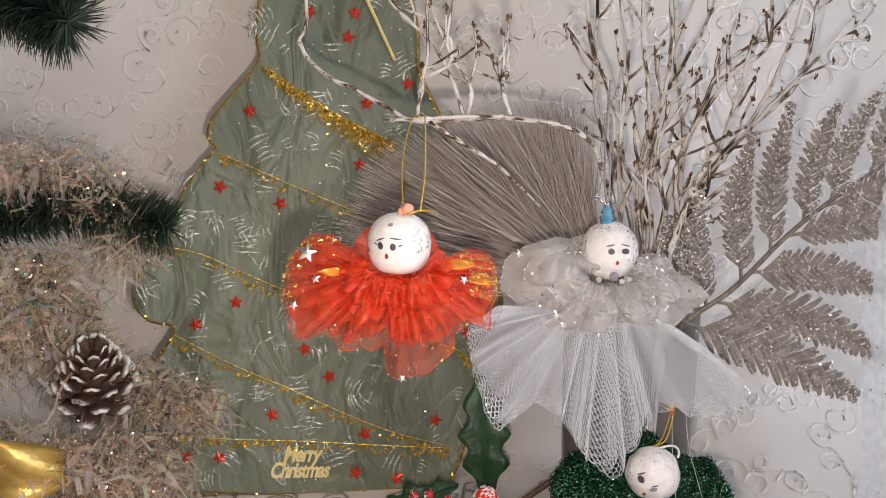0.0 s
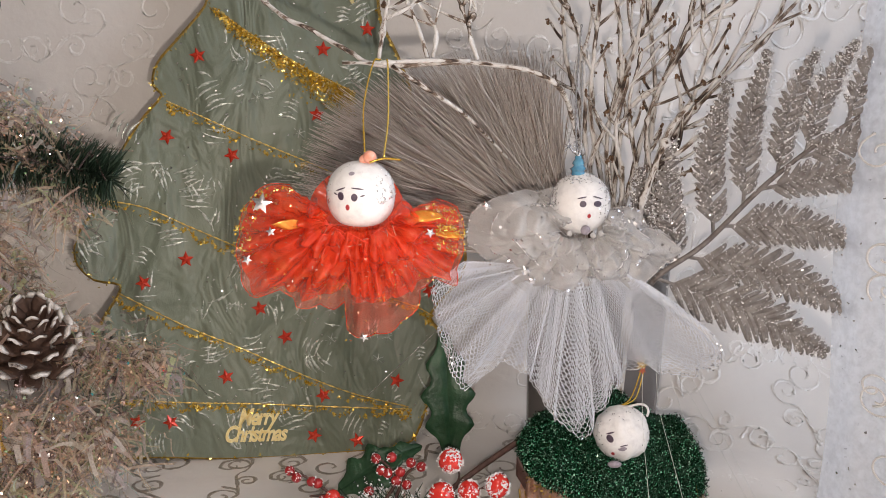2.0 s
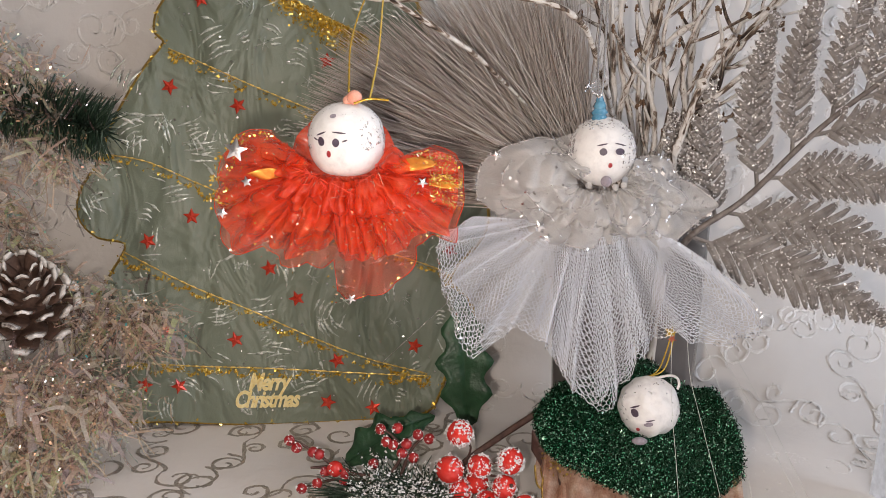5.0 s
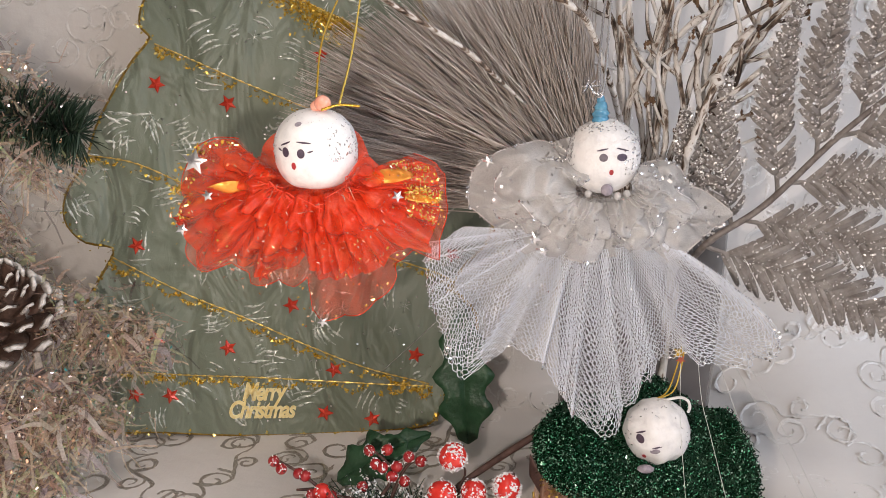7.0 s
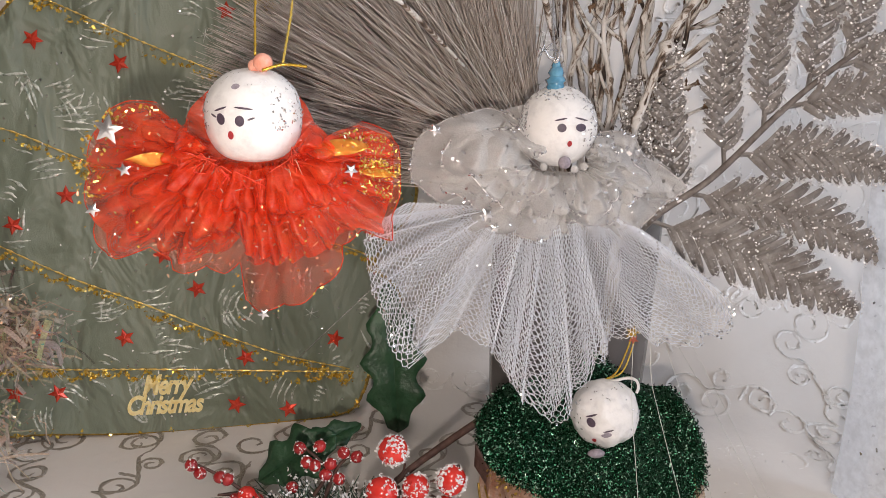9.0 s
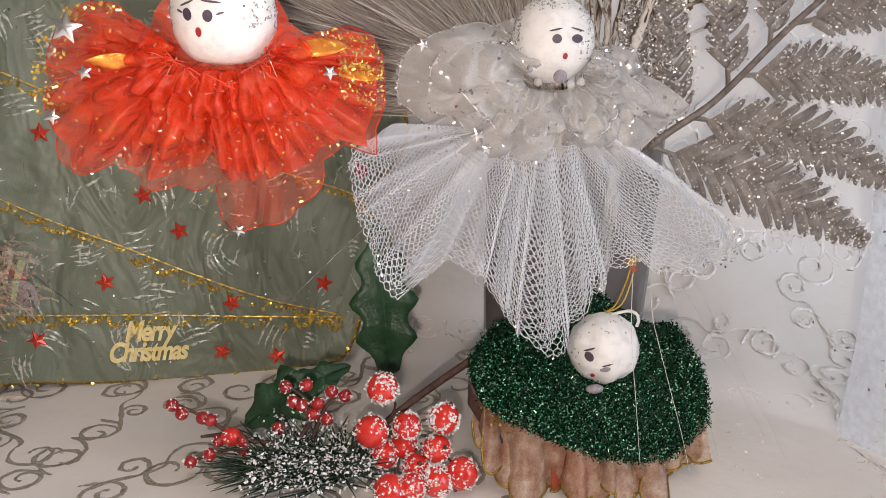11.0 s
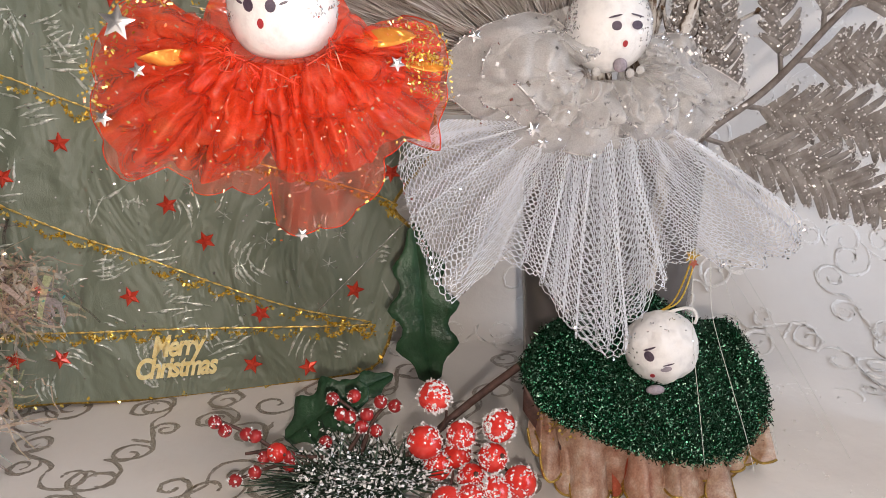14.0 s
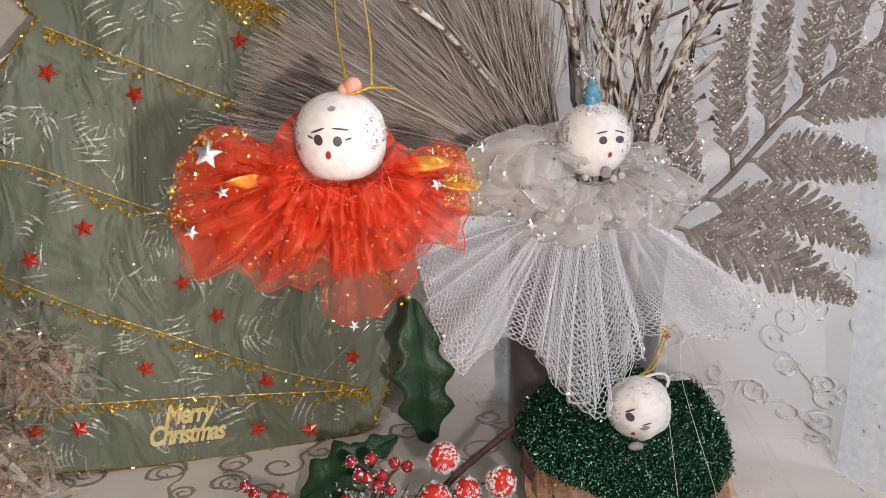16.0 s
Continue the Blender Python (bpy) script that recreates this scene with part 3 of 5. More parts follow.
# embossed silvery creases: short strokes side by side, the satin's highlights in their colour
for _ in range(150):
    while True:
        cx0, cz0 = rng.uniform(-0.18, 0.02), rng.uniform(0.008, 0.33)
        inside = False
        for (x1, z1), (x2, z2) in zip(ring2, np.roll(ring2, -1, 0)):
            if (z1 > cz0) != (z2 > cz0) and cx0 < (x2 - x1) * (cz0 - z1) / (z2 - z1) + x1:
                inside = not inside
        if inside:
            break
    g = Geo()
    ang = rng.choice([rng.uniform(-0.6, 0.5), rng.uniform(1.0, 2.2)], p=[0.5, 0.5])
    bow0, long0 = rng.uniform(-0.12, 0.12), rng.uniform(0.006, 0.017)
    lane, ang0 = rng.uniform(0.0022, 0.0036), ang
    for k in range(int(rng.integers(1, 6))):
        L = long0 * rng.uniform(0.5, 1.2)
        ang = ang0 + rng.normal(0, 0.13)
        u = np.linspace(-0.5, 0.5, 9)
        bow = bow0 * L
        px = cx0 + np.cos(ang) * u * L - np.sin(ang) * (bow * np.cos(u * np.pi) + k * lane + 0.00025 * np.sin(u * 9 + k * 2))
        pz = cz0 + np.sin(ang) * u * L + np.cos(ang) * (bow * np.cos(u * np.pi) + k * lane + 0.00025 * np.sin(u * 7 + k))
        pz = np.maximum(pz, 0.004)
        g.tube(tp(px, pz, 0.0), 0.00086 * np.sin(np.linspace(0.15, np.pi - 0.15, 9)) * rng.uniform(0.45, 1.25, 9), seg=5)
    under(part("crease", g, CREASE, None, "raised silvery crease with its sheen painted in"), plaque)
# thin silver thread glued across the lower tier, and a gold pencil line near the top
under(part("silver_thread", Geo().tube(tp(np.linspace(-0.026, 0.020, 12), np.linspace(0.030, 0.071, 12), 0.0006), 0.00018, seg=5), SILVER_FLAKE, None, "straight silver thread"), plaque)
under(part("gold_bar", Geo().tube(tp(np.linspace(-0.050, -0.031, 9), np.linspace(0.300, 0.2585, 9), 0.0012), 0.0012, seg=6), GOLD_FOIL, None, "narrow pale gold strip"), plaque)
seq = []
while len(seq) < 420:
    x, z = rng.uniform(-0.18, 0.03), rng.uniform(0.005, 0.35)
    hit = 0
    for (x1, z1), (x2, z2) in zip(ring2, np.roll(ring2, -1, 0)):
        if (z1 > z) != (z2 > z) and x < (x2 - x1) * (z - z1) / (z2 - z1) + x1:
            hit += 1
    if hit % 2:
        seq.append((x, z))
seq = np.array(seq)
under(part("glitter", Geo().flakes(tp(seq[:, 0], seq[:, 1], 0.0008), 0.0008, 0.0007, normals=np.array([0, -1.0, 0]), spread=0.35), SILVER_FLAKE, None, "tiny silver specks", kind="stuff"), plaque)
for x, z in ((-0.075, 0.0925), (-0.045, 0.083), (-0.062, 0.079), (-0.045, 0.066), (-0.018, 0.053), (-0.012, 0.066), (-0.085, 0.205), (-0.062, 0.185), (-0.095, 0.226), (-0.058, 0.0555)):
    g = Geo()
    for k in range(3):
        a = k * math.pi / 3 + 0.3
        r = 0.0036
        g.tube(tp(np.array([x - r * math.cos(a), x, x + r * math.cos(a)]), np.array([z - r * math.sin(a), z, z + r * math.sin(a)]), 0.0005), 0.00028, seg=4)
    under(part("snowflake", g, CREASE, None, "small silver snowflake print"), plaque)


def lettering(body, size, x, z, wide):
    data = bpy.data.curves.new("lettering", "FONT")
    data.body, data.size, data.shear, data.extrude, data.offset, data.space_character = body, size, 0.35, 0.0002, 0.00042, 0.90
    tmp = bpy.data.objects.new("lettering", data)
    scene.collection.objects.link(tmp)
    bpy.context.view_layer.update()
    mesh = bpy.data.meshes.new_from_object(tmp.evaluated_get(bpy.context.evaluated_depsgraph_get()))
    bpy.data.objects.remove(tmp)
    mesh.materials.clear()
    mesh.materials.append(GOLD_FOIL)
    ob = new("lettering", mesh)
    k = wide / max(v.co.x for v in mesh.vertices)
    ob.matrix_world = pose(*tp(x, z, 0.0009), 85, 1.5, 6.8) @ Matrix.Diagonal((k, 1, 1, 1))
    tagged(under(ob, plaque), "shiny gold script letters")


lettering("Merry", 0.0135, -0.0985, 0.0182, 0.0240)
lettering("Christmas", 0.0130, -0.1065, 0.0088, 0.0365)


# ---- the vase with its twigs, plume and fern ----
vase = thing("vase", "plain grey glazed cylinder vase standing on the white cloth", "vase", at=(0.104, 0.478, 0.0))
prof = [(0.0, 0.001), (0.030, 0.001), (0.0335, 0.003), (0.0345, 0.010), (0.0365, 0.060), (0.0375, 0.122), (0.0372, 0.1245), (0.0355, 0.1245), (0.0350, 0.120), (0.0335, 0.010), (0.0, 0.008)]
ang = np.arange(40) * 2 * np.pi / 40
body = np.array([[(0.104 + r * np.cos(a) + 0.03 * z, 0.478 + r * np.sin(a), z) for r, z in prof] for a in ang])
part("body", Geo().grid(body[:, :7][:, ::1], closed=True), VASE, vase)
part("lining", Geo().grid(body[:, 6:], closed=True), VASE, vase, "darker inside of the vase")


def branch(points, r0, r1, knots=5, n=None):
    """A twig: a wavering tube with swellings at its knots and short side spurs."""
    pts = np.asarray(points, float)
    length = np.linalg.norm(np.diff(pts, axis=0), axis=1).sum()
    n = n or max(12, int(length / 0.004))
    line = smooth_line(pts, n)
    line += np.cumsum(rng.standard_normal(line.shape), axis=0) * 0.00022 * (1, 0.6, 0.5)
    rad = np.linspace(r0, r1, n) * rng.uniform(0.88, 1.14, n)
    for k in rng.integers(2, n - 1, knots):
        rad[k] *= 1.35
    return line, rad


def twig(points, r0=0.0019, r1=0.0008, spurs=3, buds=True, tip=True):
    line, rad = branch(points, r0 * 0.74, r1 * 0.74)
    g = Geo().tube(line, rad, seg=7)
    ends = [line[-1]] if tip else []
    for _ in range(int(spurs * 1.7)):
        k = int(rng.integers(len(line) // 3, len(line) - 2))
        d = line[k + 1] - line[k]
        d = d / np.linalg.norm(d)
        turn = rng.uniform(0.5, 1.0) * rng.choice([-1, 1])
        out = np.array([d[0] * math.cos(turn) - d[2] * math.sin(turn), rng.uniform(-0.3, 0.3), d[0] * math.sin(turn) + d[2] * math.cos(turn)])
        L = rng.uniform(0.007, 0.024)
        mid = line[k] + out * L * 0.5 + (0, 0, L * 0.08)
        g.tube(smooth_line([line[k], mid, line[k] + out * L + d * L * 0.35], 8), np.linspace(rad[k] * 0.75, r1 * 0.6, 8), seg=5)
        ends.append(line[k] + out * L + d * L * 0.35)
    t = part("twig", g, TWIG, twigs)
    if buds:
        b = Geo()
        for e in ends:
            for _ in range(int(rng.integers(3, 7))):
                b.ball(e + rng.standard_normal(3) * (0.0006, 0.0006, 0.0010), np.array([0.0007, 0.0007, 0.0010]) * rng.uniform(0.4, 1.2, 3), nu=8, nv=6, rough=0.30)
        if ends:
            part("bud_cluster", b, BUD, t, "small dry brown buds", kind="stuff")
    return t


twigs = thing("twig_bundle", "bundle of dry whitewashed twigs with brown buds standing in a vase", "branches", at=(0.104, 0.470, 0.02))


def at_y(y, *xz):
    return [(x, y, z) for x, z in xz]


Y = 0.455
stand = [at_y(Y, (0.096, 0.03), (0.093, 0.12), (0.093, 0.18), (0.089, 0.232), (0.080, 0.258), (0.075, 0.290), (0.070, 0.34)),
         at_y(Y, (0.099, 0.03), (0.100, 0.12), (0.102, 0.159), (0.095, 0.195), (0.095, 0.229), (0.097, 0.258), (0.092, 0.290), (0.094, 0.35)),
         at_y(Y - .006, (0.102, 0.03), (0.105, 0.12), (0.112, 0.194), (0.131, 0.215), (0.150, 0.244), (0.169, 0.263), (0.166, 0.31)),
         at_y(Y + .004, (0.105, 0.03), (0.110, 0.12), (0.118, 0.17), (0.136, 0.223), (0.150, 0.250), (0.177, 0.266)),
         at_y(Y + .008, (0.104, 0.03), (0.108, 0.12), (0.112, 0.194), (0.120, 0.232), (0.132, 0.252), (0.146, 0.285), (0.150, 0.34)),
         at_y(Y - .004, (0.110, 0.03), (0.120, 0.12), (0.131, 0.144), (0.134, 0.183), (0.160, 0.212), (0.180, 0.235), (0.199, 0.255), (0.213, 0.271)),
         at_y(Y + .010, (0.110, 0.03), (0.119, 0.11), (0.131, 0.20), (0.125, 0.26), (0.122, 0.34)),
         at_y(Y + .006, (0.112, 0.03), (0.128, 0.13), (0.150, 0.20), (0.190, 0.240), (0.200, 0.290), (0.206, 0.34)),
         at_y(Y - .002, (0.098, 0.03), (0.095, 0.16), (0.110, 0.208), (0.120, 0.25), (0.118, 0.32)),
         at_y(Y - .010, (0.106, 0.03), (0.114, 0.12), (0.124, 0.15), (0.120, 0.19), (0.128, 0.214)),
         at_y(Y, (0.104, 0.03), (0.107, 0.13), (0.104, 0.18), (0.110, 0.225), (0.106, 0.27), (0.112, 0.33)),
         at_y(Y - .008, (0.108, 0.03), (0.116, 0.13), (0.128, 0.175), (0.142, 0.205), (0.152, 0.235), (0.158, 0.262)),
         at_y(Y + .012, (0.101, 0.03), (0.099, 0.14), (0.092, 0.20), (0.084, 0.225), (0.0825, 0.27), (0.086, 0.33)),
         at_y(Y + .004, (0.110, 0.03), (0.122, 0.14), (0.140, 0.19), (0.168, 0.228), (0.186, 0.275), (0.190, 0.33)),
         at_y(Y - .012, (0.105, 0.03), (0.112, 0.135), (0.117, 0.165), (0.112, 0.20), (0.118, 0.228)),
         at_y(Y - .014, (0.110, 0.03), (0.118, 0.13), (0.126, 0.160), (0.136, 0.19), (0.132, 0.215)),
         at_y(Y - .012, (0.103, 0.03), (0.105, 0.13), (0.108, 0.165), (0.103, 0.19), (0.108, 0.215))]
for i, pts in enumerate(stand):
    twig(pts, 0.0021 if i % 3 else 0.0025, 0.0011, spurs=4 if i < 14 else 3)
# the stout pale stick beside the fern
twig([(0.112, 0.45, 0.04), (0.114, 0.432, 0.142), (0.119, 0.430, 0.165), (0.1265, 0.430, 0.188), (0.138, 0.432, 0.203)], 0.0027, 0.0020, spurs=1, buds=False)
# the branch that bows over to the tree, with its side shoots
bow = [(0.100, 0.462, 0.06), (0.094, 0.448, 0.15), (0.080, 0.425, 0.195), (0.066, 0.412, 0.2135), (0.034, 0.410, 0.2200), (0.012, 0.410, 0.2195), (-0.012, 0.410, 0.2185), (-0.025, 0.412, 0.2240), (-0.043, 0.416, 0.2340), (-0.059, 0.420, 0.2420), (-0.0705, 0.424, 0.2560), (-0.0670, 0.426, 0.2680), (-0.069, 0.428, 0.30)]
twig(bow, 0.0018, 0.0012, spurs=0, buds=False)
for pts in ([(-0.0095, 0.410, 0.221), (-0.007, 0.412, 0.238), (-0.004, 0.414, 0.252), (-0.003, 0.416, 0.300)],
            [(0.030, 0.409, 0.2205), (0.004, 0.405, 0.2195), (-0.012, 0.403, 0.2180), (-0.026, 0.402, 0.2180)],
            [(-0.004, 0.406, 0.218), (0.018, 0.412, 0.2050), (0.031, 0.420, 0.1955), (0.052, 0.435, 0.176)],
            [(-0.006, 0.412, 0.238), (0.006, 0.415, 0.246), (0.003, 0.418, 0.262), (-0.020, 0.42, 0.272)],
            [(0.012, 0.411, 0.221), (0.006, 0.414, 0.240), (-0.004, 0.416, 0.256), (-0.024, 0.418, 0.276), (-0.03, 0.42, 0.30)],
            [(0.014, 0.412, 0.221), (0.014, 0.414, 0.236), (0.004, 0.416, 0.254), (0.008, 0.418, 0.285)],
            [(0.034, 0.412, 0.221), (0.030, 0.414, 0.236), (0.026, 0.416, 0.248)],
            [(0.030, 0.412, 0.236), (0.034, 0.416, 0.244), (0.030, 0.417, 0.250)]):
    twig(pts, 0.0014, 0.0008, spurs=2 if pts[-1][2] > 0.24 else 0, buds=pts[-1][2] > 0.24)

# taupe plume: a fan of very fine stiff needles
plume = thing("needle_plume", "fan of fine taupe and silver artificial needles in a vase", "artificial plant", at=(0.09, 0.470, 0.02))
root = np.array([0.090, 0.462, 0.127])
part("stem", Geo().tube(smooth_line([(0.100, 0.472, 0.02), (0.094, 0.468, 0.09), (0.088, 0.462, 0.130), (0.060, 0.462, 0.158)], 20), np.linspace(0.0018, 0.0009, 20), seg=6), STEM, plume)
for layer, (count, dy) in enumerate(((2300, 0.010), (1900, 0.0), (1100, -0.010))):
    k = rng.uniform(0, 1, count)
    a = np.radians(172 - 72 * k ** 1.1 + rng.standard_normal(count) * 3.0)
    reach = np.interp(k, [0, 0.35, 0.6, 1], [0.140, 0.146, 0.122, 0.104]) * rng.uniform(0.70, 1.05, count)
    s = root + np.stack([-0.020 * rng.uniform(0, 1, count), 0.006 * rng.standard_normal(count) + dy * 0.4, 0.018 * rng.uniform(-0.2, 1, count)], -1)
    e = root + np.stack([np.cos(a) * reach, dy + 0.010 * rng.standard_normal(count), np.sin(a) * reach - 0.004], -1)
    part("needles", Geo().strands(s, e, rng.uniform(0.0003, 0.0008, count), bend=0.025), NEEDLE_TAUPE, plume, kind="stuff")

# silver fern: a stalk with side fronds, each a rib with toothed leaflets dusted with glitter
fern = thing("silver_fern_leaf", "large artificial fern leaf coated in silver-grey glitter in a vase", "artificial plant", at=(0.108, 0.460, 0.02))
stalk_line = smooth_line([(0.108, 0.468, 0.02), (0.112, 0.448, 0.085), (0.122, 0.428, 0.1175), (0.145, 0.424, 0.1365), (0.172, 0.422, 0.1650), (0.200, 0.420, 0.1880), (0.236, 0.418, 0.212), (0.27, 0.416, 0.24)], 60)
part("stalk", Geo().tube(stalk_line, np.linspace(0.0017, 0.0008, 60), seg=7), FERN_STEM, fern, "dark brownish stalk")


def frond(base, tip, wide, sag, count):
    base, tip = np.array(base), np.array(tip)
    d = tip - base
    L = np.linalg.norm(d)
    side = np.array([-d[2], 0, d[0]]) / L
    mid = (base + tip) / 2 + side * sag
    count = int(count * 1.2)
    rib = smooth_line([base, mid, tip], 40)
    g = Geo().tube(rib, np.linspace(0.0010, 0.0004, 40), m=0, seg=5)
    leaf_pts = []
    for i in range(count):
        s = 0.10 + 0.89 * i / (count - 1)
        for sg in (1, -1):
            k = min(38, max(0, int((s + (0.012 if sg > 0 else 0)) * 39)))
            c = rib[k]
            t = rib[k + 1] - rib[k]
            t /= np.linalg.norm(t)
            n = np.array([-t[2], 0, t[0]]) * sg
            ln = 0.86 * wide * (0.30 + 0.70 * math.sin(math.pi * min(1, 0.20 + 0.72 * s))) * rng.uniform(0.88, 1.10) * (1.08 - 0.62 * s * s)
            way = t * 0.70 + n * 0.71 + np.array([0, rng.uniform(-0.10, 0.06), 0])
            way /= np.linalg.norm(way)
            acr = np.cross(way, [0, 1, 0])
            acr = acr / np.linalg.norm(acr) + np.array([0, rng.uniform(0.1, 0.5) * sg, 0])
            hw = L / count * 0.37
            u = np.array([0, 0.22, 0.5, 0.78, 0.93, 1.0])
            w = np.array([0.80, 1.0, 0.95, 0.78, 0.50, 0.12]) * hw
            lift = -0.0022 * np.sin(u * np.pi)
            centre = c + np.outer(u * ln, way) + np.outer(lift, [0, 1, 0])
            row = np.stack([centre - acr * w[:, None], centre + np.array([0, -0.0006, 0]), centre + acr * w[:, None]], 1)
            g.sheet(row, 0.0005, m=0)
            leaf_pts.append(row.reshape(-1, 3))
    pts = np.vstack(leaf_pts)
    pick = pts[rng.integers(0, len(pts), 950)] + rng.standard_normal((950, 3)) * (0.0009, 0.0003, 0.0009) + np.array([0, -0.0007, 0])
    g.flakes(pick, 0.00075, 0.0006, m=1, normals=np.array([0, -0.8, 0.1]), spread=0.6)
    part("frond", g, [FERN, FERN_GLITTER], fern, "glittery toothed frond", smooth=False)


for b, t, w, sg, c in (((0.124, 0.427, 0.119), (0.2060, 0.420, 0.0835), 0.0215, 0.003, 20), ((0.137, 0.426, 0.130), (0.2190, 0.420, 0.1030), 0.0185, 0.006, 19),
                       ((0.153, 0.424, 0.145), (0.2200, 0.419, 0.1360), 0.0170, 0.005, 16), ((0.170, 0.422, 0.163), (0.2420, 0.417, 0.1640), 0.0145, 0.006, 17),
                       ((0.188, 0.421, 0.178), (0.2520, 0.416, 0.1860), 0.0140, 0.005, 15), ((0.124, 0.430, 0.119), (0.1150, 0.434, 0.1720), 0.0105, 0.002, 12),
                       ((0.134, 0.429, 0.127), (0.1290, 0.432, 0.1850), 0.0125, 0.003, 13), ((0.150, 0.426, 0.141), (0.1530, 0.428, 0.2130), 0.0125, 0.005, 15),
                       ((0.163, 0.424, 0.155), (0.1700, 0.424, 0.2270), 0.0120, 0.004, 15), ((0.178, 0.423, 0.170), (0.1915, 0.422, 0.2260), 0.0115, 0.004, 13),
                       ((0.190, 0.421, 0.180), (0.2095, 0.420, 0.2310), 0.0110, 0.004, 13), ((0.208, 0.420, 0.194), (0.2330, 0.419, 0.2420), 0.0110, 0.004, 12)):
    frond(b, t, w, sg, c)


# ---- the hanging dolls, each one joined mesh ----
def ball_head(g, c, r, dabs, flecks, fleck_mat, lumpy=0.018, p=2.0, ridges=0.0):
    """A painted cotton ball with plain dabs of paint, each given by its place on the face, size and material."""
    c, r = np.array(c), np.array(r)
    nu, nv = 40, 26
    u = np.arange(nu) * 2 * np.pi / nu
    v = np.linspace(0.03, np.pi - 0.03, nv)
    d = np.stack([np.cos(u)[:, None] * np.sin(v)[None], np.sin(u)[:, None] * np.sin(v)[None], np.broadcast_to(np.cos(v), (nu, nv))], -1)
    pv = np.where(v < np.pi / 2, 2 + (p - 2) * 0.3, p)
    d = d / ((np.sin(v) ** pv + np.abs(np.cos(v)) ** pv) ** (1 / pv))[None, :, None]
    lump = np.array([[noise.noise((float(a[0]) * 3 + c[0] * 90, float(a[1]) * 3, float(a[2]) * 3)) for a in row] for row in d])
    lump = lump * lumpy + ridges * np.sin(u * 17)[:, None] * step(0.25, 0.8, d[..., 0])
    g.grid(c + d * r * (1 + lump[..., None]), 0, closed=True)
    for dx, dz, sx, sz, tilt, m in dabs:
        a = np.arange(12) * 2 * np.pi / 12
        ex, ez = np.cos(a) * sx, np.sin(a) * sz
        ct, st = math.cos(tilt), math.sin(tilt)
        px = np.concatenate([[dx], dx + ex * ct - ez * st])
        pz = np.concatenate([[dz], dz + ex * st + ez * ct])
        depth = np.sqrt(np.maximum(0.02, np.maximum(0, 1 - np.abs(pz / r[2]) ** np.where(pz > 0, 2 + (p - 2) * 0.3, p)) ** (2 / np.where(pz > 0, 2 + (p - 2) * 0.3, p)) - (px / r[0]) ** 2))
        verts = np.stack([c[0] + px, c[1] - (r[1] * 1.012) * depth - 0.00025, c[2] + pz], -1)
        g.add(verts, [(0, 1 + i, 1 + (i + 1) % 12) for i in range(12)], m)
    a = rng.uniform(-0.3, 3.6, flecks)
    h = rng.uniform(-0.4, 0.95, flecks)
    n = np.stack([np.cos(a) * np.sqrt(1 - h * h), -np.abs(np.sin(a)) * np.sqrt(1 - h * h), h], -1)
    n = n[(n[:, 0] > 0.45) | (n[:, 2] > 0.66) | (n[:, 0] < -0.80)]
    g.flakes(c + n * r * 1.012, 0.0008, 0.0004, fleck_mat, normals=n, spread=0.4)


def tri(x):
    """A soft zigzag of height 1 and period 2 pi."""
    return np.arcsin(0.96 * np.sin(x)) / 1.29


def pleated(g, c, ctrl, y0, folds, depth, m, seed, inner=(0.0125, 0.004), crumple=0.003, lean=0.004, bow=0.004, nv=22, n=320, hem=None, hem_r=0.00022):
    """A fan of thin cloth in uneven pleats, from a ring round c to the outline ctrl: (angle in degrees, reach)."""
    c = np.array(c)
    th = np.linspace(ctrl[0][0], ctrl[-1][0], n)
    R = np.interp(th, [k[0] for k in ctrl], [k[1] for k in ctrl])

    def wob(f, k):
        return np.array([noise.noise((float(t) * f, k * 7.7, seed * 3.1)) for t in th])

    turn = np.linspace(0, folds * 2 * np.pi, n) + 3.2 * wob(0.035, 1) + 1.2 * wob(0.11, 2)
    high = 0.55 + 1.1 * np.abs(wob(0.05, 3))
    r = np.linspace(0, 1, nv)
    lap = 0.13 * (th[-1] - th[0]) / folds
    A = np.radians(th[:, None] + lap * np.cos(turn)[:, None] * np.minimum(1, 1.6 * r)[None] * np.sin(np.pi * (0.15 + 0.7 * r))[None])
    cr = np.array([[noise.noise((float(t) * 0.06, float(q) * 2.3, seed)) + 0.45 * noise.noise((float(t) * 0.16, float(q) * 5.0, seed + 5)) for q in r] for t in th])
    y = c[1] + y0 + depth * (tri(turn) * high)[:, None] * (0.22 + 0.78 * r[None]) + lean * r[None] ** 2 - bow * np.sin(np.pi * r[None]) + crumple * cr
    ix, iz = inner[0] * np.cos(A), inner[1] * np.sin(A)
    ox, oz = np.cos(A) * R[:, None], np.sin(A) * R[:, None]
    pts = np.stack([c[0] + ix + (ox - ix) * r[None], y, c[2] + iz + (oz - iz) * r[None] + 0.25 * crumple * cr * np.sin(np.pi * r[None])], -1)
    g.grid(pts, m)
    if hem is not None:
        g.tube(pts[:, -1], hem_r, hem, seg=4)
    return pts


def shrunk(ctrl, scales):
    """The outline ctrl drawn in by the factors given at some angles."""
    return [(a, r * float(np.interp(a, [k[0] for k in scales], [k[1] for k in scales]))) for a, r in ctrl]


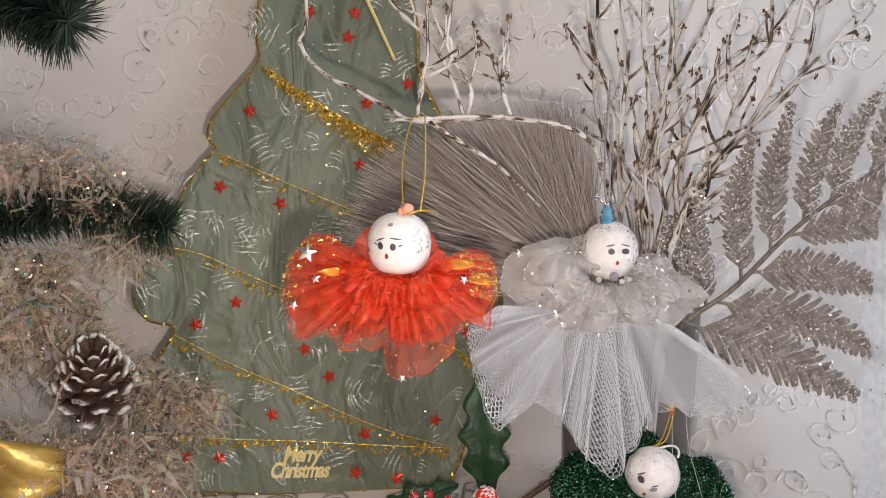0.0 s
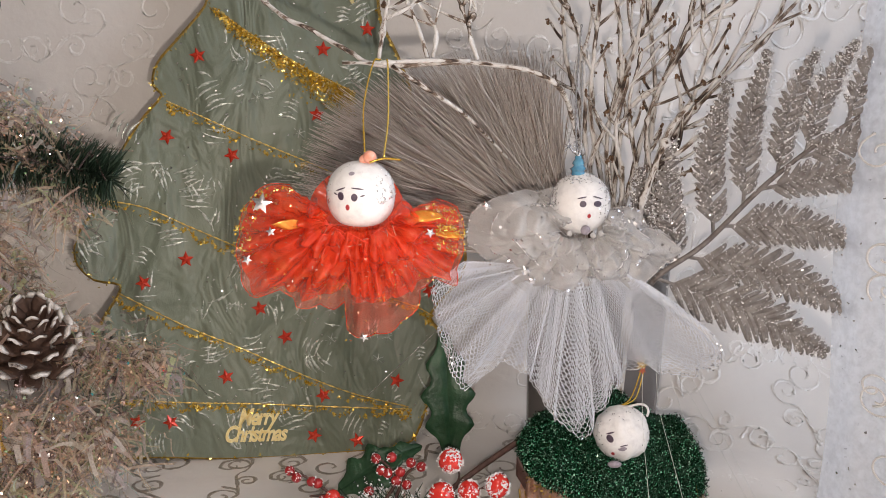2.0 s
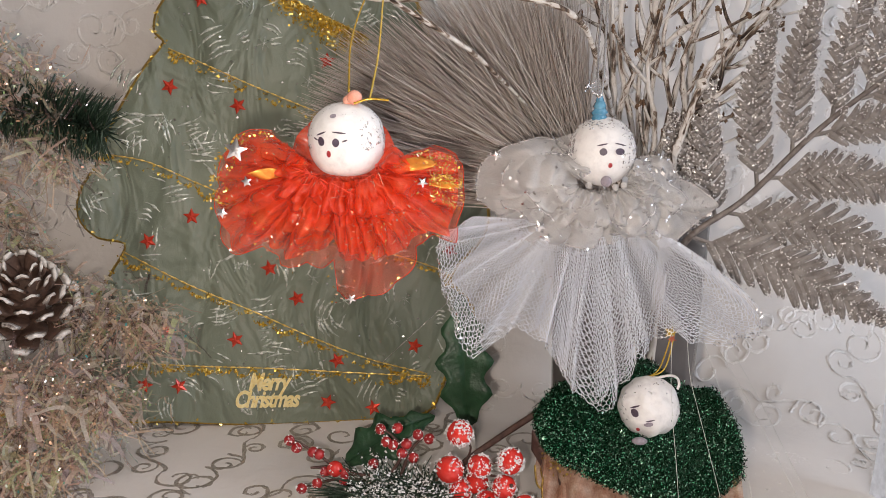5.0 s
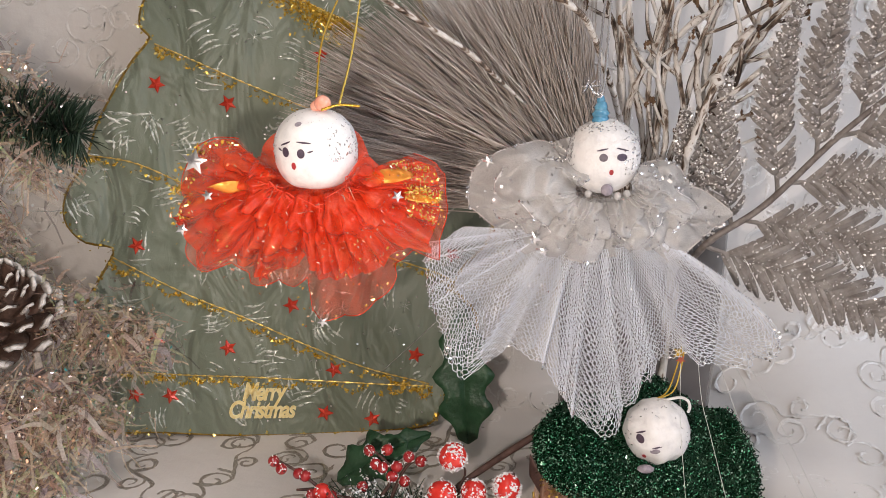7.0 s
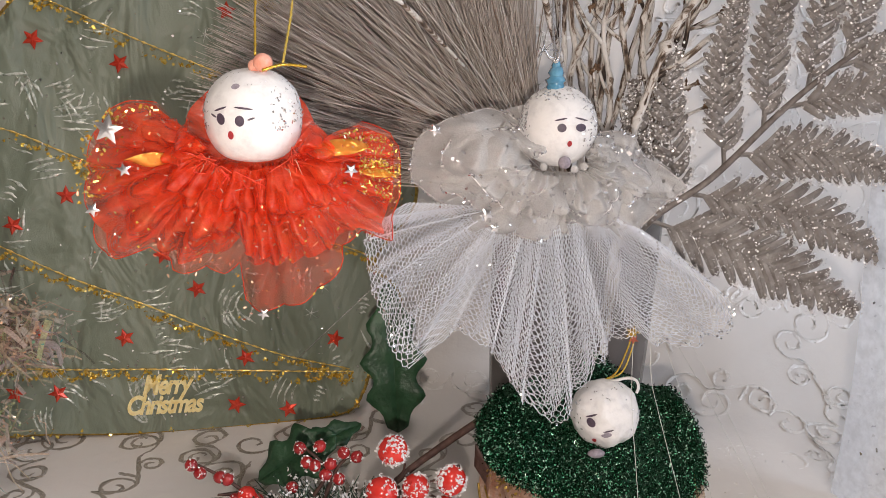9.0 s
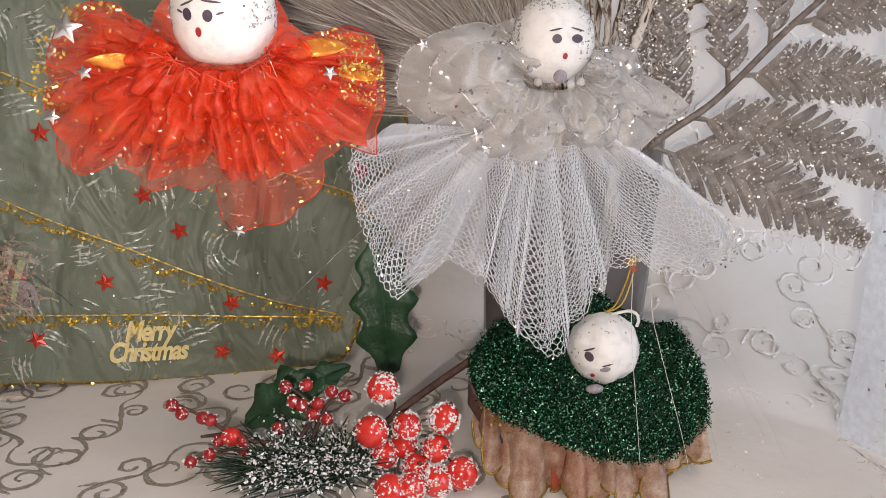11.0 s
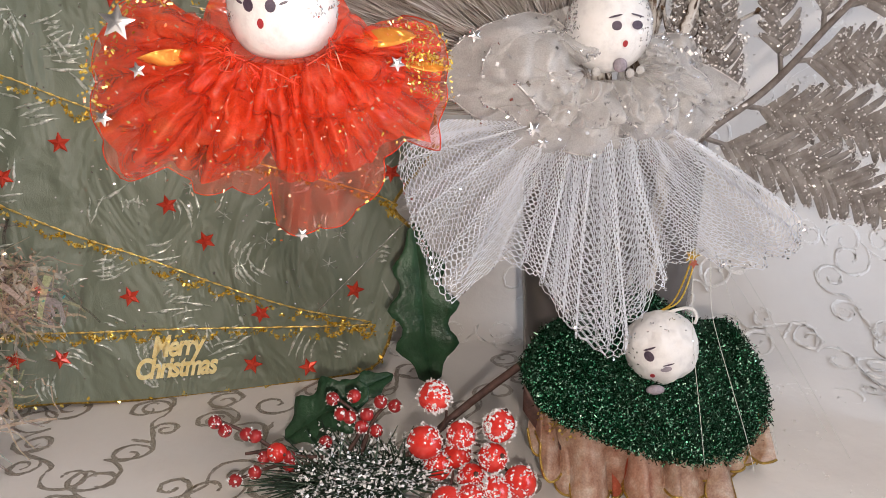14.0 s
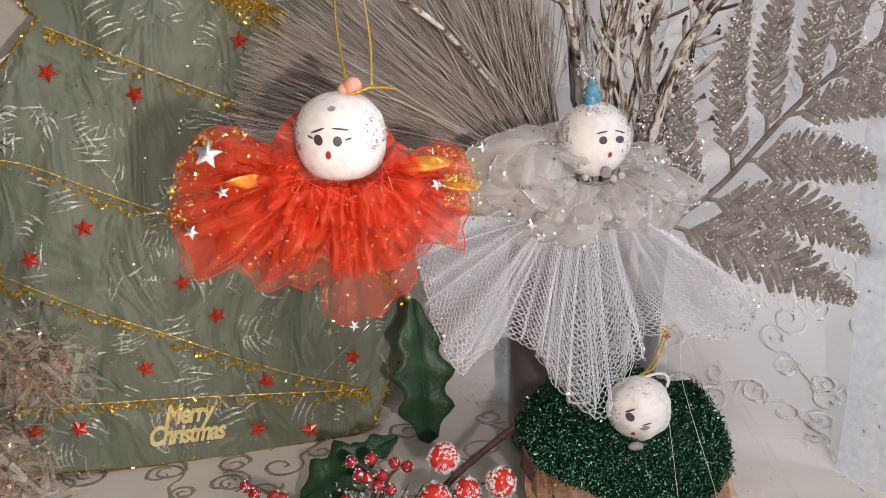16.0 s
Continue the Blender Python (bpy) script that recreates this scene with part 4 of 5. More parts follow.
def scatter_fan(c, ctrl, count, lo, hi, y0):
    angs, reach = np.array([k[0] for k in ctrl], float), np.array([k[1] for k in ctrl])
    th = rng.uniform(angs[0], angs[-1], count)
    r = np.interp(th, angs, reach) * rng.uniform(lo, hi, count)
    return np.stack([c[0] + np.cos(np.radians(th)) * r, c[1] + y0 + rng.standard_normal(count) * 0.002, c[2] + np.sin(np.radians(th)) * r], -1)


def foil_star(g, p, R, m, turn):
    ring = [(p[0] + math.sin(i * math.pi / 5 + turn) * (R if i % 2 == 0 else R * 0.45), p[1], p[2] + math.cos(i * math.pi / 5 + turn) * (R if i % 2 == 0 else R * 0.45)) for i in range(10)]
    g.add([(p[0], p[1] - R * 0.25, p[2])] + ring, [(0, 1 + (i + 1) % 10, 1 + i) for i in range(10)], m)


def twisted(g, pts, r, m, n=60):
    line = smooth_line(pts, n)
    g.tube(line, r * (1 + 0.35 * np.sin(np.arange(n) * 2.6)), m, seg=6)


# red doll hanging from the bowed branch
g = Geo()
neck = (-0.020, 0.361, 0.1525)
red_fan = [(156, 0.030), (161, 0.0371), (166.2, 0.0412), (174.8, 0.0447), (182.2, 0.0467), (197.1, 0.0507), (211.1, 0.0532), (215.8, 0.0546), (218.7, 0.0527), (222.1, 0.043), (231.8, 0.0426), (234.9, 0.0444), (245.3, 0.0389), (253.2, 0.0389),
           (257.8, 0.0348), (260.4, 0.041), (262.3, 0.0468), (268.2, 0.0479), (283.7, 0.0475), (299.0, 0.0433), (304.7, 0.0409), (309.3, 0.037), (320.4, 0.0386), (323.7, 0.0468), (329.5, 0.0433), (339.6, 0.0426), (351.2, 0.0407), (359.2, 0.0397), (366, 0.0375), (372, 0.030)]
ball_head(g, (-0.0208, 0.3580, 0.1648), (0.0136, 0.0134, 0.0132),
          [(-0.0072, 0.0000, 0.0012, 0.0016, 0.2, 2), (-0.0019, -0.0004, 0.0013, 0.0015, 0, 2), (-0.0072, 0.0027, 0.0020, 0.00028, 0.35, 2), (-0.0008, 0.0030, 0.0026, 0.00028, -0.12, 2), (0.0012, 0.0002, 0.0011, 0.0003, 0.3, 2), (-0.0093, 0.0008, 0.0009, 0.0003, -0.5, 2), (-0.0046, -0.0043, 0.0008, 0.0012, 0, 3), (-0.003, 0.0086, 0.0012, 0.0007, 0.2, 4)], 420, 5, p=2.5, ridges=0.014)
g.ball((-0.0170, 0.3535, 0.1795), (0.0028, 0.0026, 0.0026), 6, 14, 9)
g.ball((-0.0195, 0.3545, 0.1785), (0.0019, 0.0019, 0.0019), 6, 10, 7)
twisted(g, [(-0.0190, 0.3535, 0.1815), (-0.0200, 0.372, 0.200), (-0.0170, 0.398, 0.2185), (-0.0140, 0.402, 0.2205)], 0.00036, 7)
twisted(g, [(-0.0110, 0.402, 0.2205), (-0.0105, 0.396, 0.2160), (-0.0100, 0.370, 0.195), (-0.0115, 0.3535, 0.1795)], 0.00036, 7)
twisted(g, [(-0.0170, 0.3510, 0.1775), (-0.0115, 0.3515, 0.1790), (-0.0050, 0.3530, 0.1785)], 0.00042, 7, 24)
g.scale(0.945, (-0.020, 0.358, 0.1600)).shift(0.0058, -0.0065, 0.0024)
# the ruff: a sheer back layer, two dense layers in front of it and a short gathered frill at the neck
neck = (-0.0156, 0.3530, 0.1573)
pleated(g, neck, red_fan, 0.004, 15, 0.0030, 10, 1.0, crumple=0.002, hem=1, hem_r=0.00018)
dense = shrunk(red_fan, [(156, 0.97), (225, 0.95), (245, 0.86), (262, 0.70), (290, 0.72), (310, 0.92), (372, 0.97)])
pleated(g, neck, dense, 0.001, 21, 0.0036, 1, 2.0, crumple=0.0025, n=480)
pleated(g, neck, shrunk(red_fan, [(156, 0.72), (230, 0.80), (262, 0.62), (300, 0.66), (372, 0.74)]), -0.003, 18, 0.0036, 1, 3.0, crumple=0.0045, n=480)
pleated(g, (neck[0], neck[1] - 0.004, neck[2]), [(150, 0.018), (200, 0.026), (240, 0.021), (270, 0.019), (310, 0.023), (350, 0.026), (385, 0.018)], -0.004, 13, 0.0032, 1, 4.0, crumple=0.006, nv=14, n=260)
pleated(g, (neck[0], neck[1] + 0.004, neck[2]), [(0, 0.0175), (90, 0.0195), (180, 0.0205), (360, 0.0175)], 0.0, 9, 0.0020, 1, 5.0, (0.004, 0.002), 0.003, 0.001, 0.001, 10, 200)
# strips of orange foil ribbon caught in the folds
for a0, r0, r1, w in ((183, 0.019, 0.032, 0.0019), (4, 0.017, 0.031, 0.0022), (-9, 0.030, 0.039, 0.0010)):
    q, v = np.linspace(r0, r1, 12), np.linspace(-1, 1, 5)
    a = math.radians(a0)
    strip = np.array([[(neck[0] + math.cos(a) * k - math.sin(a) * w * e, neck[1] - 0.0078 - 0.0012 * math.sin(k * 500 + e) + 0.001 * e, neck[2] + math.sin(a) * k + math.cos(a) * w * e * math.sin(math.pi * (0.08 + 0.84 * (k - r0) / (r1 - r0)))) for e in v] for k in q])
    g.sheet(strip, 0.0002, 12)
g.flakes(scatter_fan(neck, red_fan, 120, 0.55, 1.0, -0.005), 0.0007, 0.0005, 7)
g.flakes(scatter_fan(neck, red_fan, 420, 0.3, 0.95, -0.008), 0.0008, 0.0004, 8)
g.flakes(scatter_fan(neck, red_fan[:6], 150, 0.85, 1.0, -0.001), 0.0010, 0.0006, 7)
g.flakes(scatter_fan(neck, red_fan[-5:], 330, 0.72, 1.0, -0.005), 0.0007, 0.0004, 7)
g.flakes(scatter_fan(neck, [(350, 0.04), (356, 0.04)], 130, 0.72, 1.0, -0.007), 0.0008, 0.0004, 7)
for k in range(60):
    a = rng.uniform(math.pi * 0.95, math.pi * 2.05)
    p = np.array([neck[0] + 0.0130 * math.cos(a), neck[1] - 0.009, neck[2] - 0.001 + 0.006 * math.sin(a)])
    g.tube(smooth_line([p, p + rng.standard_normal(3) * 0.0018, p + rng.standard_normal(3) * 0.0026 + (0, 0, -0.002)], 8), 0.00016, 11 if k % 3 else 8, seg=4)
for x, z, R, turn in ((-0.0512, 0.1640, 0.0042, 0.2), (-0.0140, 0.1130, 0.0018, 0.8), (-0.0570, 0.1430, 0.0022, 0.5), (-0.0480, 0.1535, 0.0020, 1.1), (0.0110, 0.1530, 0.0020, 0.6)):
    foil_star(g, (x, 0.3440, z), R, 5, turn)
tagged(part("hanging_doll", g, [HEAD, RED_SHEER, INK, RED_PAINT, LID_GREY, SILVER_FLAKE, ORANGE_GLASS, GOLD, mat("red_gold_glint", plain([(0.0, (0.95, 0.25, 0.10)), (1.0, (1.0, 0.72, 0.50))], 1, 0.22, 0.7, random_island=True)), GOLD, RED_CLEAR, RED_HEM, ORANGE_FOIL]),
       "round white doll ornament with red organza ruff hanging on gold thread", "ornament", group="hanging dolls")

# white doll in net skirt
g = Geo()
neck = (0.080, 0.3985, 0.1465)
white_fan = [(128, 0.012), (133, 0.0165), (138.2, 0.0235), (151.6, 0.0321), (161.7, 0.0404), (171.5, 0.0487), (179.7, 0.0500), (190.1, 0.0502), (196.4, 0.0447), (207.0, 0.0395), (220.2, 0.0384), (229.9, 0.0367), (242.6, 0.0338), (253.6, 0.0314),
             (268.1, 0.0268), (286.3, 0.0254), (294.4, 0.0290), (300.5, 0.0352), (309.7, 0.0380), (321.9, 0.0393), (333.5, 0.0420), (342.2, 0.0459), (351.0, 0.0487), (354.5, 0.0426), (361.1, 0.0336), (373.3, 0.0284), (384.5, 0.0226), (392, 0.016)]
collar = [pleated(g, neck, white_fan, 0.004, 5, 0.0026, 1, 11.0, (0.011, 0.004), 0.006, 0.003, 0.004, 26, hem=9, hem_r=0.0003),
          pleated(g, neck, shrunk(white_fan, [(125, 0.9), (180, 0.80), (250, 0.88), (300, 0.78), (350, 0.72), (392, 0.9)]), -0.001, 4, 0.0028, 1, 12.0, (0.011, 0.004), 0.008, 0.003, 0.005, 24, hem=9, hem_r=0.0003),
          pleated(g, neck, shrunk(white_fan, [(125, 0.8), (180, 0.60), (250, 0.66), (300, 0.62), (350, 0.50), (392, 0.8)]), -0.005, 4, 0.0026, 1, 13.0, (0.011, 0.004), 0.008, 0.003, 0.005, 20, hem=9, hem_r=0.0003)]
pleated(g, (neck[0] - 0.002, neck[1] + 0.008, neck[2] + 0.004), [(40, 0.014), (100, 0.015), (140, 0.020), (180, 0.020)], 0.0, 3, 0.002, 1, 14.0, (0.004, 0.002), 0.004, 0.001, 0.001, 12, 160)
waist = (0.0787, 0.4055, 0.1301)
hem_fan = [(177, 0.0480), (184, 0.0640), (188.8, 0.0658), (203.5, 0.0681), (219.0, 0.0730), (226.5, 0.0752), (229.5, 0.0650), (235.1, 0.0545), (245.5, 0.0520), (254.0, 0.0603), (261.1, 0.0689), (270.2, 0.0782), (276.6, 0.0750), (281.7, 0.0693), (285.4, 0.0566), (294.7, 0.0567), (305.3, 0.0541), (311.5, 0.0636), (316.6, 0.0770), (327.3, 0.0808), (333.5, 0.0642), (342.1, 0.0480)]
ha, hr = np.array([k[0] for k in hem_fan], float), np.array([k[1] for k in hem_fan])


def net_point(th, r, seed):
    """A point of the gathered net: th in degrees, r from waist (0) to hem (1)."""
    R = np.interp(th, ha, hr)
    fold = tri(th * 0.36 + 1.6 * np.sin(th * 0.07 + seed) + seed) * 0.0065 + np.sin(th * 0.83 + seed * 2.3) * 0.0022
    a = np.radians(th + 2.6 * np.sin(th * 0.42 + seed) * r * (1 - 0.45 * r))
    ca, sa = np.cos(a), np.sin(a)
    ix, iz = 0.024 * ca, 0.005 * sa
    return np.stack([waist[0] + ix + (ca * R - ix) * r, waist[1] + seed * 0.0035 - 0.004 + fold * (0.25 + 0.75 * r) - 0.006 * r * r, waist[2] + iz + (sa * R - iz) * r], -1)


for seed, cols, rows_n, lo, hi in ((0.0, 104, 38, 178, 341), (1.7, 92, 36, 181, 338), (0.9, 22, 38, 252, 286)):
    i, j = np.meshgrid(np.arange(cols), np.arange(rows_n), indexing="ij")

    def knot(ci, cj):
        return net_point(lo + (hi - lo) * np.clip(ci / cols, 0, 1), np.clip(cj / rows_n, 0.02, 1) * (0.985 if seed else 1.0), seed)

    odd = (j % 2) * 0.5
    a = knot(i + odd, j - 0.17)
    b = knot(i + odd, j + 0.30)
    cl = knot(i + odd - 0.5, j + 0.83)
    cr = knot(i + odd + 0.5, j + 0.83)
    e0 = np.concatenate([a.reshape(-1, 3), b.reshape(-1, 3), b.reshape(-1, 3)])
    e1 = np.concatenate([b.reshape(-1, 3), cl.reshape(-1, 3), cr.reshape(-1, 3)])
    g.strands(e0, e1, 0.00033, 2, taper=1.0)
th = np.linspace(184, 335, 110)
rq = np.linspace(0.05, 0.93, 14)
TH, RQ = np.meshgrid(th, rq, indexing="ij")
g.grid(net_point(TH, RQ, 2.6), 3)
ball_head(g, (0.0795, 0.4000, 0.1585), (0.0132, 0.0128, 0.0136),
          [(-0.0015, 0.0008, 0.0015, 0.0014, 0, 4), (0.0050, 0.0008, 0.0019, 0.0013, -0.1, 4), (-0.0018, 0.0035, 0.0021, 0.00028, 0.2, 4), (0.0052, 0.0035, 0.0024, 0.00028, -0.25, 4), (0.0014, -0.0044, 0.0008, 0.0010, 0, 5)], 520, 6, ridges=0.006)
for z, r in ((0.1715, 0.0036), (0.1738, 0.0034), (0.1760, 0.0026), (0.1785, 0.0016)):
    g.ball((0.0780, 0.3985, z), (r, r, 0.0024), 7, 7, 5, 0.10)
twisted(g, [(0.0775, 0.3985, 0.180), (0.0785, 0.410, 0.195), (0.0830, 0.430, 0.2200), (0.0870, 0.4430, 0.240)], 0.0005, 6)
twisted(g, [(0.0735, 0.398, 0.1835), (0.0760, 0.398, 0.1810), (0.0790, 0.4000, 0.1835), (0.0850, 0.430, 0.222)], 0.00055, 6)
for _ in range(16):
    p = np.array([0.0735, 0.398, 0.1835])
    g.tube(np.stack([p, p + rng.standard_normal(3) * 0.0018]), 0.0003, 6, seg=4)
g.ball((0.0795, 0.3875, 0.1480), (0.0022, 0.0016, 0.0021), 8, 14, 9)
for k in (1, 4, 5):
    g.ball((0.070 + 0.0034 * k, 0.3895 + 0.0008 * abs(k - 3), 0.1450 + 0.0004 * abs(k - 3) ** 1.5), 0.0014, 1, 8, 6)
g.flakes(scatter_fan(neck, white_fan, 60, 0.25, 0.9, -0.008), 0.0016, 0.0009, 6)
for layer in collar:
    edge = layer[rng.integers(0, len(layer), 520), -1] + rng.standard_normal((520, 3)) * (0.0005, 0.0003, 0.0005)
    g.flakes(edge - (0, 0.0005, 0), 0.0008, 0.0006, 6)
    spot = layer[rng.integers(0, len(layer), 200), rng.integers(4, layer.shape[1], 200)]
    g.flakes(spot - (0, 0.0006, 0), 0.0009, 0.0005, 6)
g.flakes(net_point(rng.uniform(178, 341, 520), rng.uniform(0.1, 1, 520), 0.0) - (0, 0.001, 0), 0.0006, 0.0005, 6)
g.flakes(net_point(rng.uniform(178, 341, 420), rng.uniform(0.95, 1, 420), 0.0) - (0, 0.001, 0), 0.0007, 0.0006, 6)
for p, R in (((0.038, 0.398, 0.1575), 0.0024), ((0.062, 0.396, 0.1435), 0.0026), ((0.055, 0.394, 0.1295), 0.0026), ((0.058, 0.393, 0.1250), 0.002), ((0.088, 0.395, 0.139), 0.002), ((0.046, 0.396, 0.147), 0.0018)):
    foil_star(g, p, R, 6, rng.uniform(0, 1))
g.shift(-0.0004, 0, 0.0)
tagged(part("hanging_doll", g, [HEAD, WHITE_SHEER, NET, VEIL, INK, RED_PAINT, SILVER_FLAKE, BLUE_GLASS, LID_GREY, FERN_GLITTER]),
       "round white doll ornament in grey-white organza collar and net skirt", "ornament", group="hanging dolls")

# green tinsel doll standing on the cloth
g = Geo()


hem_line = smooth_line([(0.0576, 0.4020, 0.0338), (0.0641, 0.3950, 0.0297), (0.0745, 0.3910, 0.0253), (0.0869, 0.3890, 0.0196), (0.0989, 0.3880, 0.0150), (0.1118, 0.3880, 0.0124), (0.1256, 0.3900, 0.0129), (0.1430, 0.4020, 0.0186)], 80)
top_line = smooth_line([(0.0646, 0.4180, 0.0485), (0.0696, 0.4220, 0.0498), (0.0797, 0.4240, 0.0515), (0.0920, 0.4260, 0.0529), (0.1042, 0.4280, 0.0603), (0.1134, 0.4280, 0.0559), (0.1277, 0.4240, 0.0474), (0.1354, 0.4160, 0.0503)], 80)


def mound(u, v):
    """The front of the tinsel skirt: u across, v from hem to top."""
    u, v = np.broadcast_arrays(np.asarray(u, float), np.asarray(v, float))
    b, t = (np.stack([np.interp(u, np.linspace(0, 1, 80), line[:, q]) for q in range(3)], -1) for line in (hem_line, top_line))
    p = b + (t - b) * v[..., None]
    swell = np.sin(np.pi * v)
    p[..., 0] += (2 * u - 1) ** 3 * 0.0045 * swell
    p[..., 1] -= 0.007 * swell * (1 - np.abs(2 * u - 1) ** 2.4)
    return p


Um, Vm = np.meshgrid(np.linspace(0, 1, 40), np.linspace(0, 1, 20), indexing="ij")
Pf = mound(Um, Vm)
Pb = mound(Um, Vm) + np.stack([0 * Um, 0.010 + 0.022 * np.sin(np.pi * Um) * np.sin(np.pi * np.clip(Vm, 0.05, 0.95)), 0 * Um], -1)
g.grid(Pf, 11)
g.grid(Pb[::-1], 11)
edge_f = np.concatenate([Pf[:, 0], Pf[-1], Pf[::-1, -1], Pf[0, ::-1]])
edge_b = np.concatenate([Pb[:, 0], Pb[-1], Pb[::-1, -1], Pb[0, ::-1]])
g.grid(np.stack([edge_f, edge_b], 1), 11)
n = 3600
k = rng.integers(0, len(edge_f), n)
g.flakes(edge_f[k] + (edge_b[k] - edge_f[k]) * rng.uniform(0, 1, (n, 1)) + rng.standard_normal((n, 3)) * 0.0008, 0.0015, 0.0004, 1)
# pale flakes painted as glints along the rim
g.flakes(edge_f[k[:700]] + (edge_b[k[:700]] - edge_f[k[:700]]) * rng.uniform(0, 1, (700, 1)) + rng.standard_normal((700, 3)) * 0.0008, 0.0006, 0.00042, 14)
n = 34000
pu, pv = rng.uniform(0, 1, n), rng.uniform(0, 1, n)
base = mound(pu, pv) + np.stack([rng.standard_normal(n) * 0.0008, -np.abs(rng.standard_normal(n)) * 0.0014, rng.standard_normal(n) * 0.0008], -1)
g.flakes(base, 0.0011, 0.00032, 1)
# more light-coloured flakes as painted glints over the front
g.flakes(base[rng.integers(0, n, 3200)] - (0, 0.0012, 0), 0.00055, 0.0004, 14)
ball_head(g, (0.1034, 0.4060, 0.0492), (0.0127, 0.0124, 0.0128),
          [(-0.0080, 0.0010, 0.0014, 0.0018, 0.2, 2), (-0.0078, 0.0036, 0.0020, 0.0003, 0.5, 2), (-0.0026, -0.0032, 0.0019, 0.0011, 0.2, 3), (-0.0020, -0.0014, 0.0020, 0.0003, 0.3, 2), (-0.0062, -0.0066, 0.0007, 0.0010, 0.3, 4)], 90, 5, 0.09)
g.ball((0.0975, 0.3945, 0.0385), (0.0034, 0.0020, 0.0016), 6, 10, 6)
twisted(g, [(0.1027, 0.4100, 0.0605), (0.1067, 0.4060, 0.0655), (0.1084, 0.4010, 0.0755), (0.1097, 0.3985, 0.0845)], 0.00032, 7, 40)
twisted(g, [(0.1047, 0.4100, 0.0610), (0.1092, 0.4060, 0.0660), (0.1104, 0.4010, 0.0765), (0.1107, 0.3985, 0.0845)], 0.00032, 7, 40)
g.tube(smooth_line([(0.1037, 0.409, 0.0600), (0.1097, 0.408, 0.0620), (0.1127, 0.407, 0.0627), (0.1150, 0.4065, 0.0617), (0.1158, 0.406, 0.0593), (0.1152, 0.406, 0.0570)], 30), 0.0006, 0, seg=6)
foil_star(g, (0.1087, 0.3965, 0.0850), 0.0028, 7, 0.3)
foil_star(g, (0.1092, 0.3960, 0.0825), 0.0020, 9, 0.7)
# ruffled ribbon round the hem
un = np.linspace(0.0, 1.0, 320)
vs = np.linspace(0, 1, 12)
topz = mound(un, 0 * un)
for back, waves, ph, m, cut in ((0.0, 5.5, 0.4, 8, (0, 320)), (0.007, 7.0, 2.1, 8, (0, 320)), (0.004, 6.0, 3.0, 9, (120, 190))):
    turn = un * 2 * np.pi * waves + 1.4 * np.sin(un * 9 + ph) + ph
    low = np.interp(un, [0, 0.12, 0.3, 0.6, 0.86, 1], [0.020, 0.008, 0.0015, 0.0008, 0.0012, 0.009]) + 0.0026 * (1 + np.sin(turn)) + 0.0012 * np.sin(2.3 * turn + 1)
    pts = np.stack([np.stack([topz[:, 0] + (0.0030 * np.cos(turn) + 0.0016 * np.cos(2.3 * turn) + 0.0006 * np.sin(un * 120)) * w ** 1.3,
                              topz[:, 1] + 0.001 + back + (-0.003 + 0.0075 * np.sin(turn + 0.9) + 0.003 * np.sin(2.3 * turn)) * w,
                              topz[:, 2] + 0.002 + (low - topz[:, 2] - 0.002) * w], -1) for w in vs], 1)[cut[0]:cut[1]]
    g.grid(pts, m)
    g.tube(pts[:, -1], 0.0005, 10, seg=5)
side_z = np.linspace(0.002, 0.024, 16)
g.sheet(np.stack([np.stack([0.1405 + 0.0010 * np.sin(side_z * 220 + w) + 0.0012 * w, 0.402 + 0.006 * w + 0.002 * np.cos(side_z * 260), side_z], -1) for w in np.linspace(-0.5, 1, 6)], 0), 0.0004, 10)
g.flakes(mound(rng.uniform(0, 0.2, 50), np.zeros(50)) + rng.standard_normal((50, 3)) * 0.0015 - (0, 0.002, 0.003), 0.0012, 0.0007, 10)
# brown paper edge behind the skirt's left side
g.sheet(np.stack([np.stack([0.0535 + 0.012 * s + 0 * vs, 0.402 - 0.006 * s + 0.002 * vs, 0.040 - 0.022 * s - 0.010 * vs * (1 - 0.3 * s)], -1) for s in np.linspace(0, 1, 10)], 0), 0.0008, 12)
tagged(part("doll_ornament", g, [HEAD, GREEN_TINSEL, INK, LID_GREY, RED_PAINT, SILVER_FLAKE, LID_GREY, GOLD, PLAID, RUST, GOLD_ROPE, GREEN_DARK, STEM, SILVER_FLAKE, GREEN_GLINT]),
       "white doll head on dark green tinsel skirt with plaid ribbon hem", "ornament")
threads = Geo()
for pts in ([(0.1092, 0.397, 0.091), (0.1100, 0.396, 0.060), (0.1120, 0.390, 0.030), (0.1130, 0.386, 0.013)], [(0.1150, 0.397, 0.089), (0.1190, 0.402, 0.065), (0.1230, 0.402, 0.0500), (0.1300, 0.392, 0.0200), (0.1330, 0.389, 0.006)],
            [(0.1240, 0.420, 0.088), (0.136, 0.418, 0.055), (0.145, 0.412, 0.030), (0.152, 0.408, 0.001)]):
    threads.tube(smooth_line(pts, 24), 0.00011, seg=5)
for pts in ([(0.1368, 0.4400, 0.0724), (0.1503, 0.4250, 0.0475), (0.1655, 0.4000, 0.0133)], [(0.1434, 0.4400, 0.0722), (0.1596, 0.4250, 0.0403), (0.1775, 0.4000, -0.0010)]):
    threads.tube(smooth_line(pts, 24), 0.00010, seg=5)
tagged(part("nylon_threads", threads, CLEAR_THREAD), "loose clear nylon threads hanging over green tinsel", "thread")


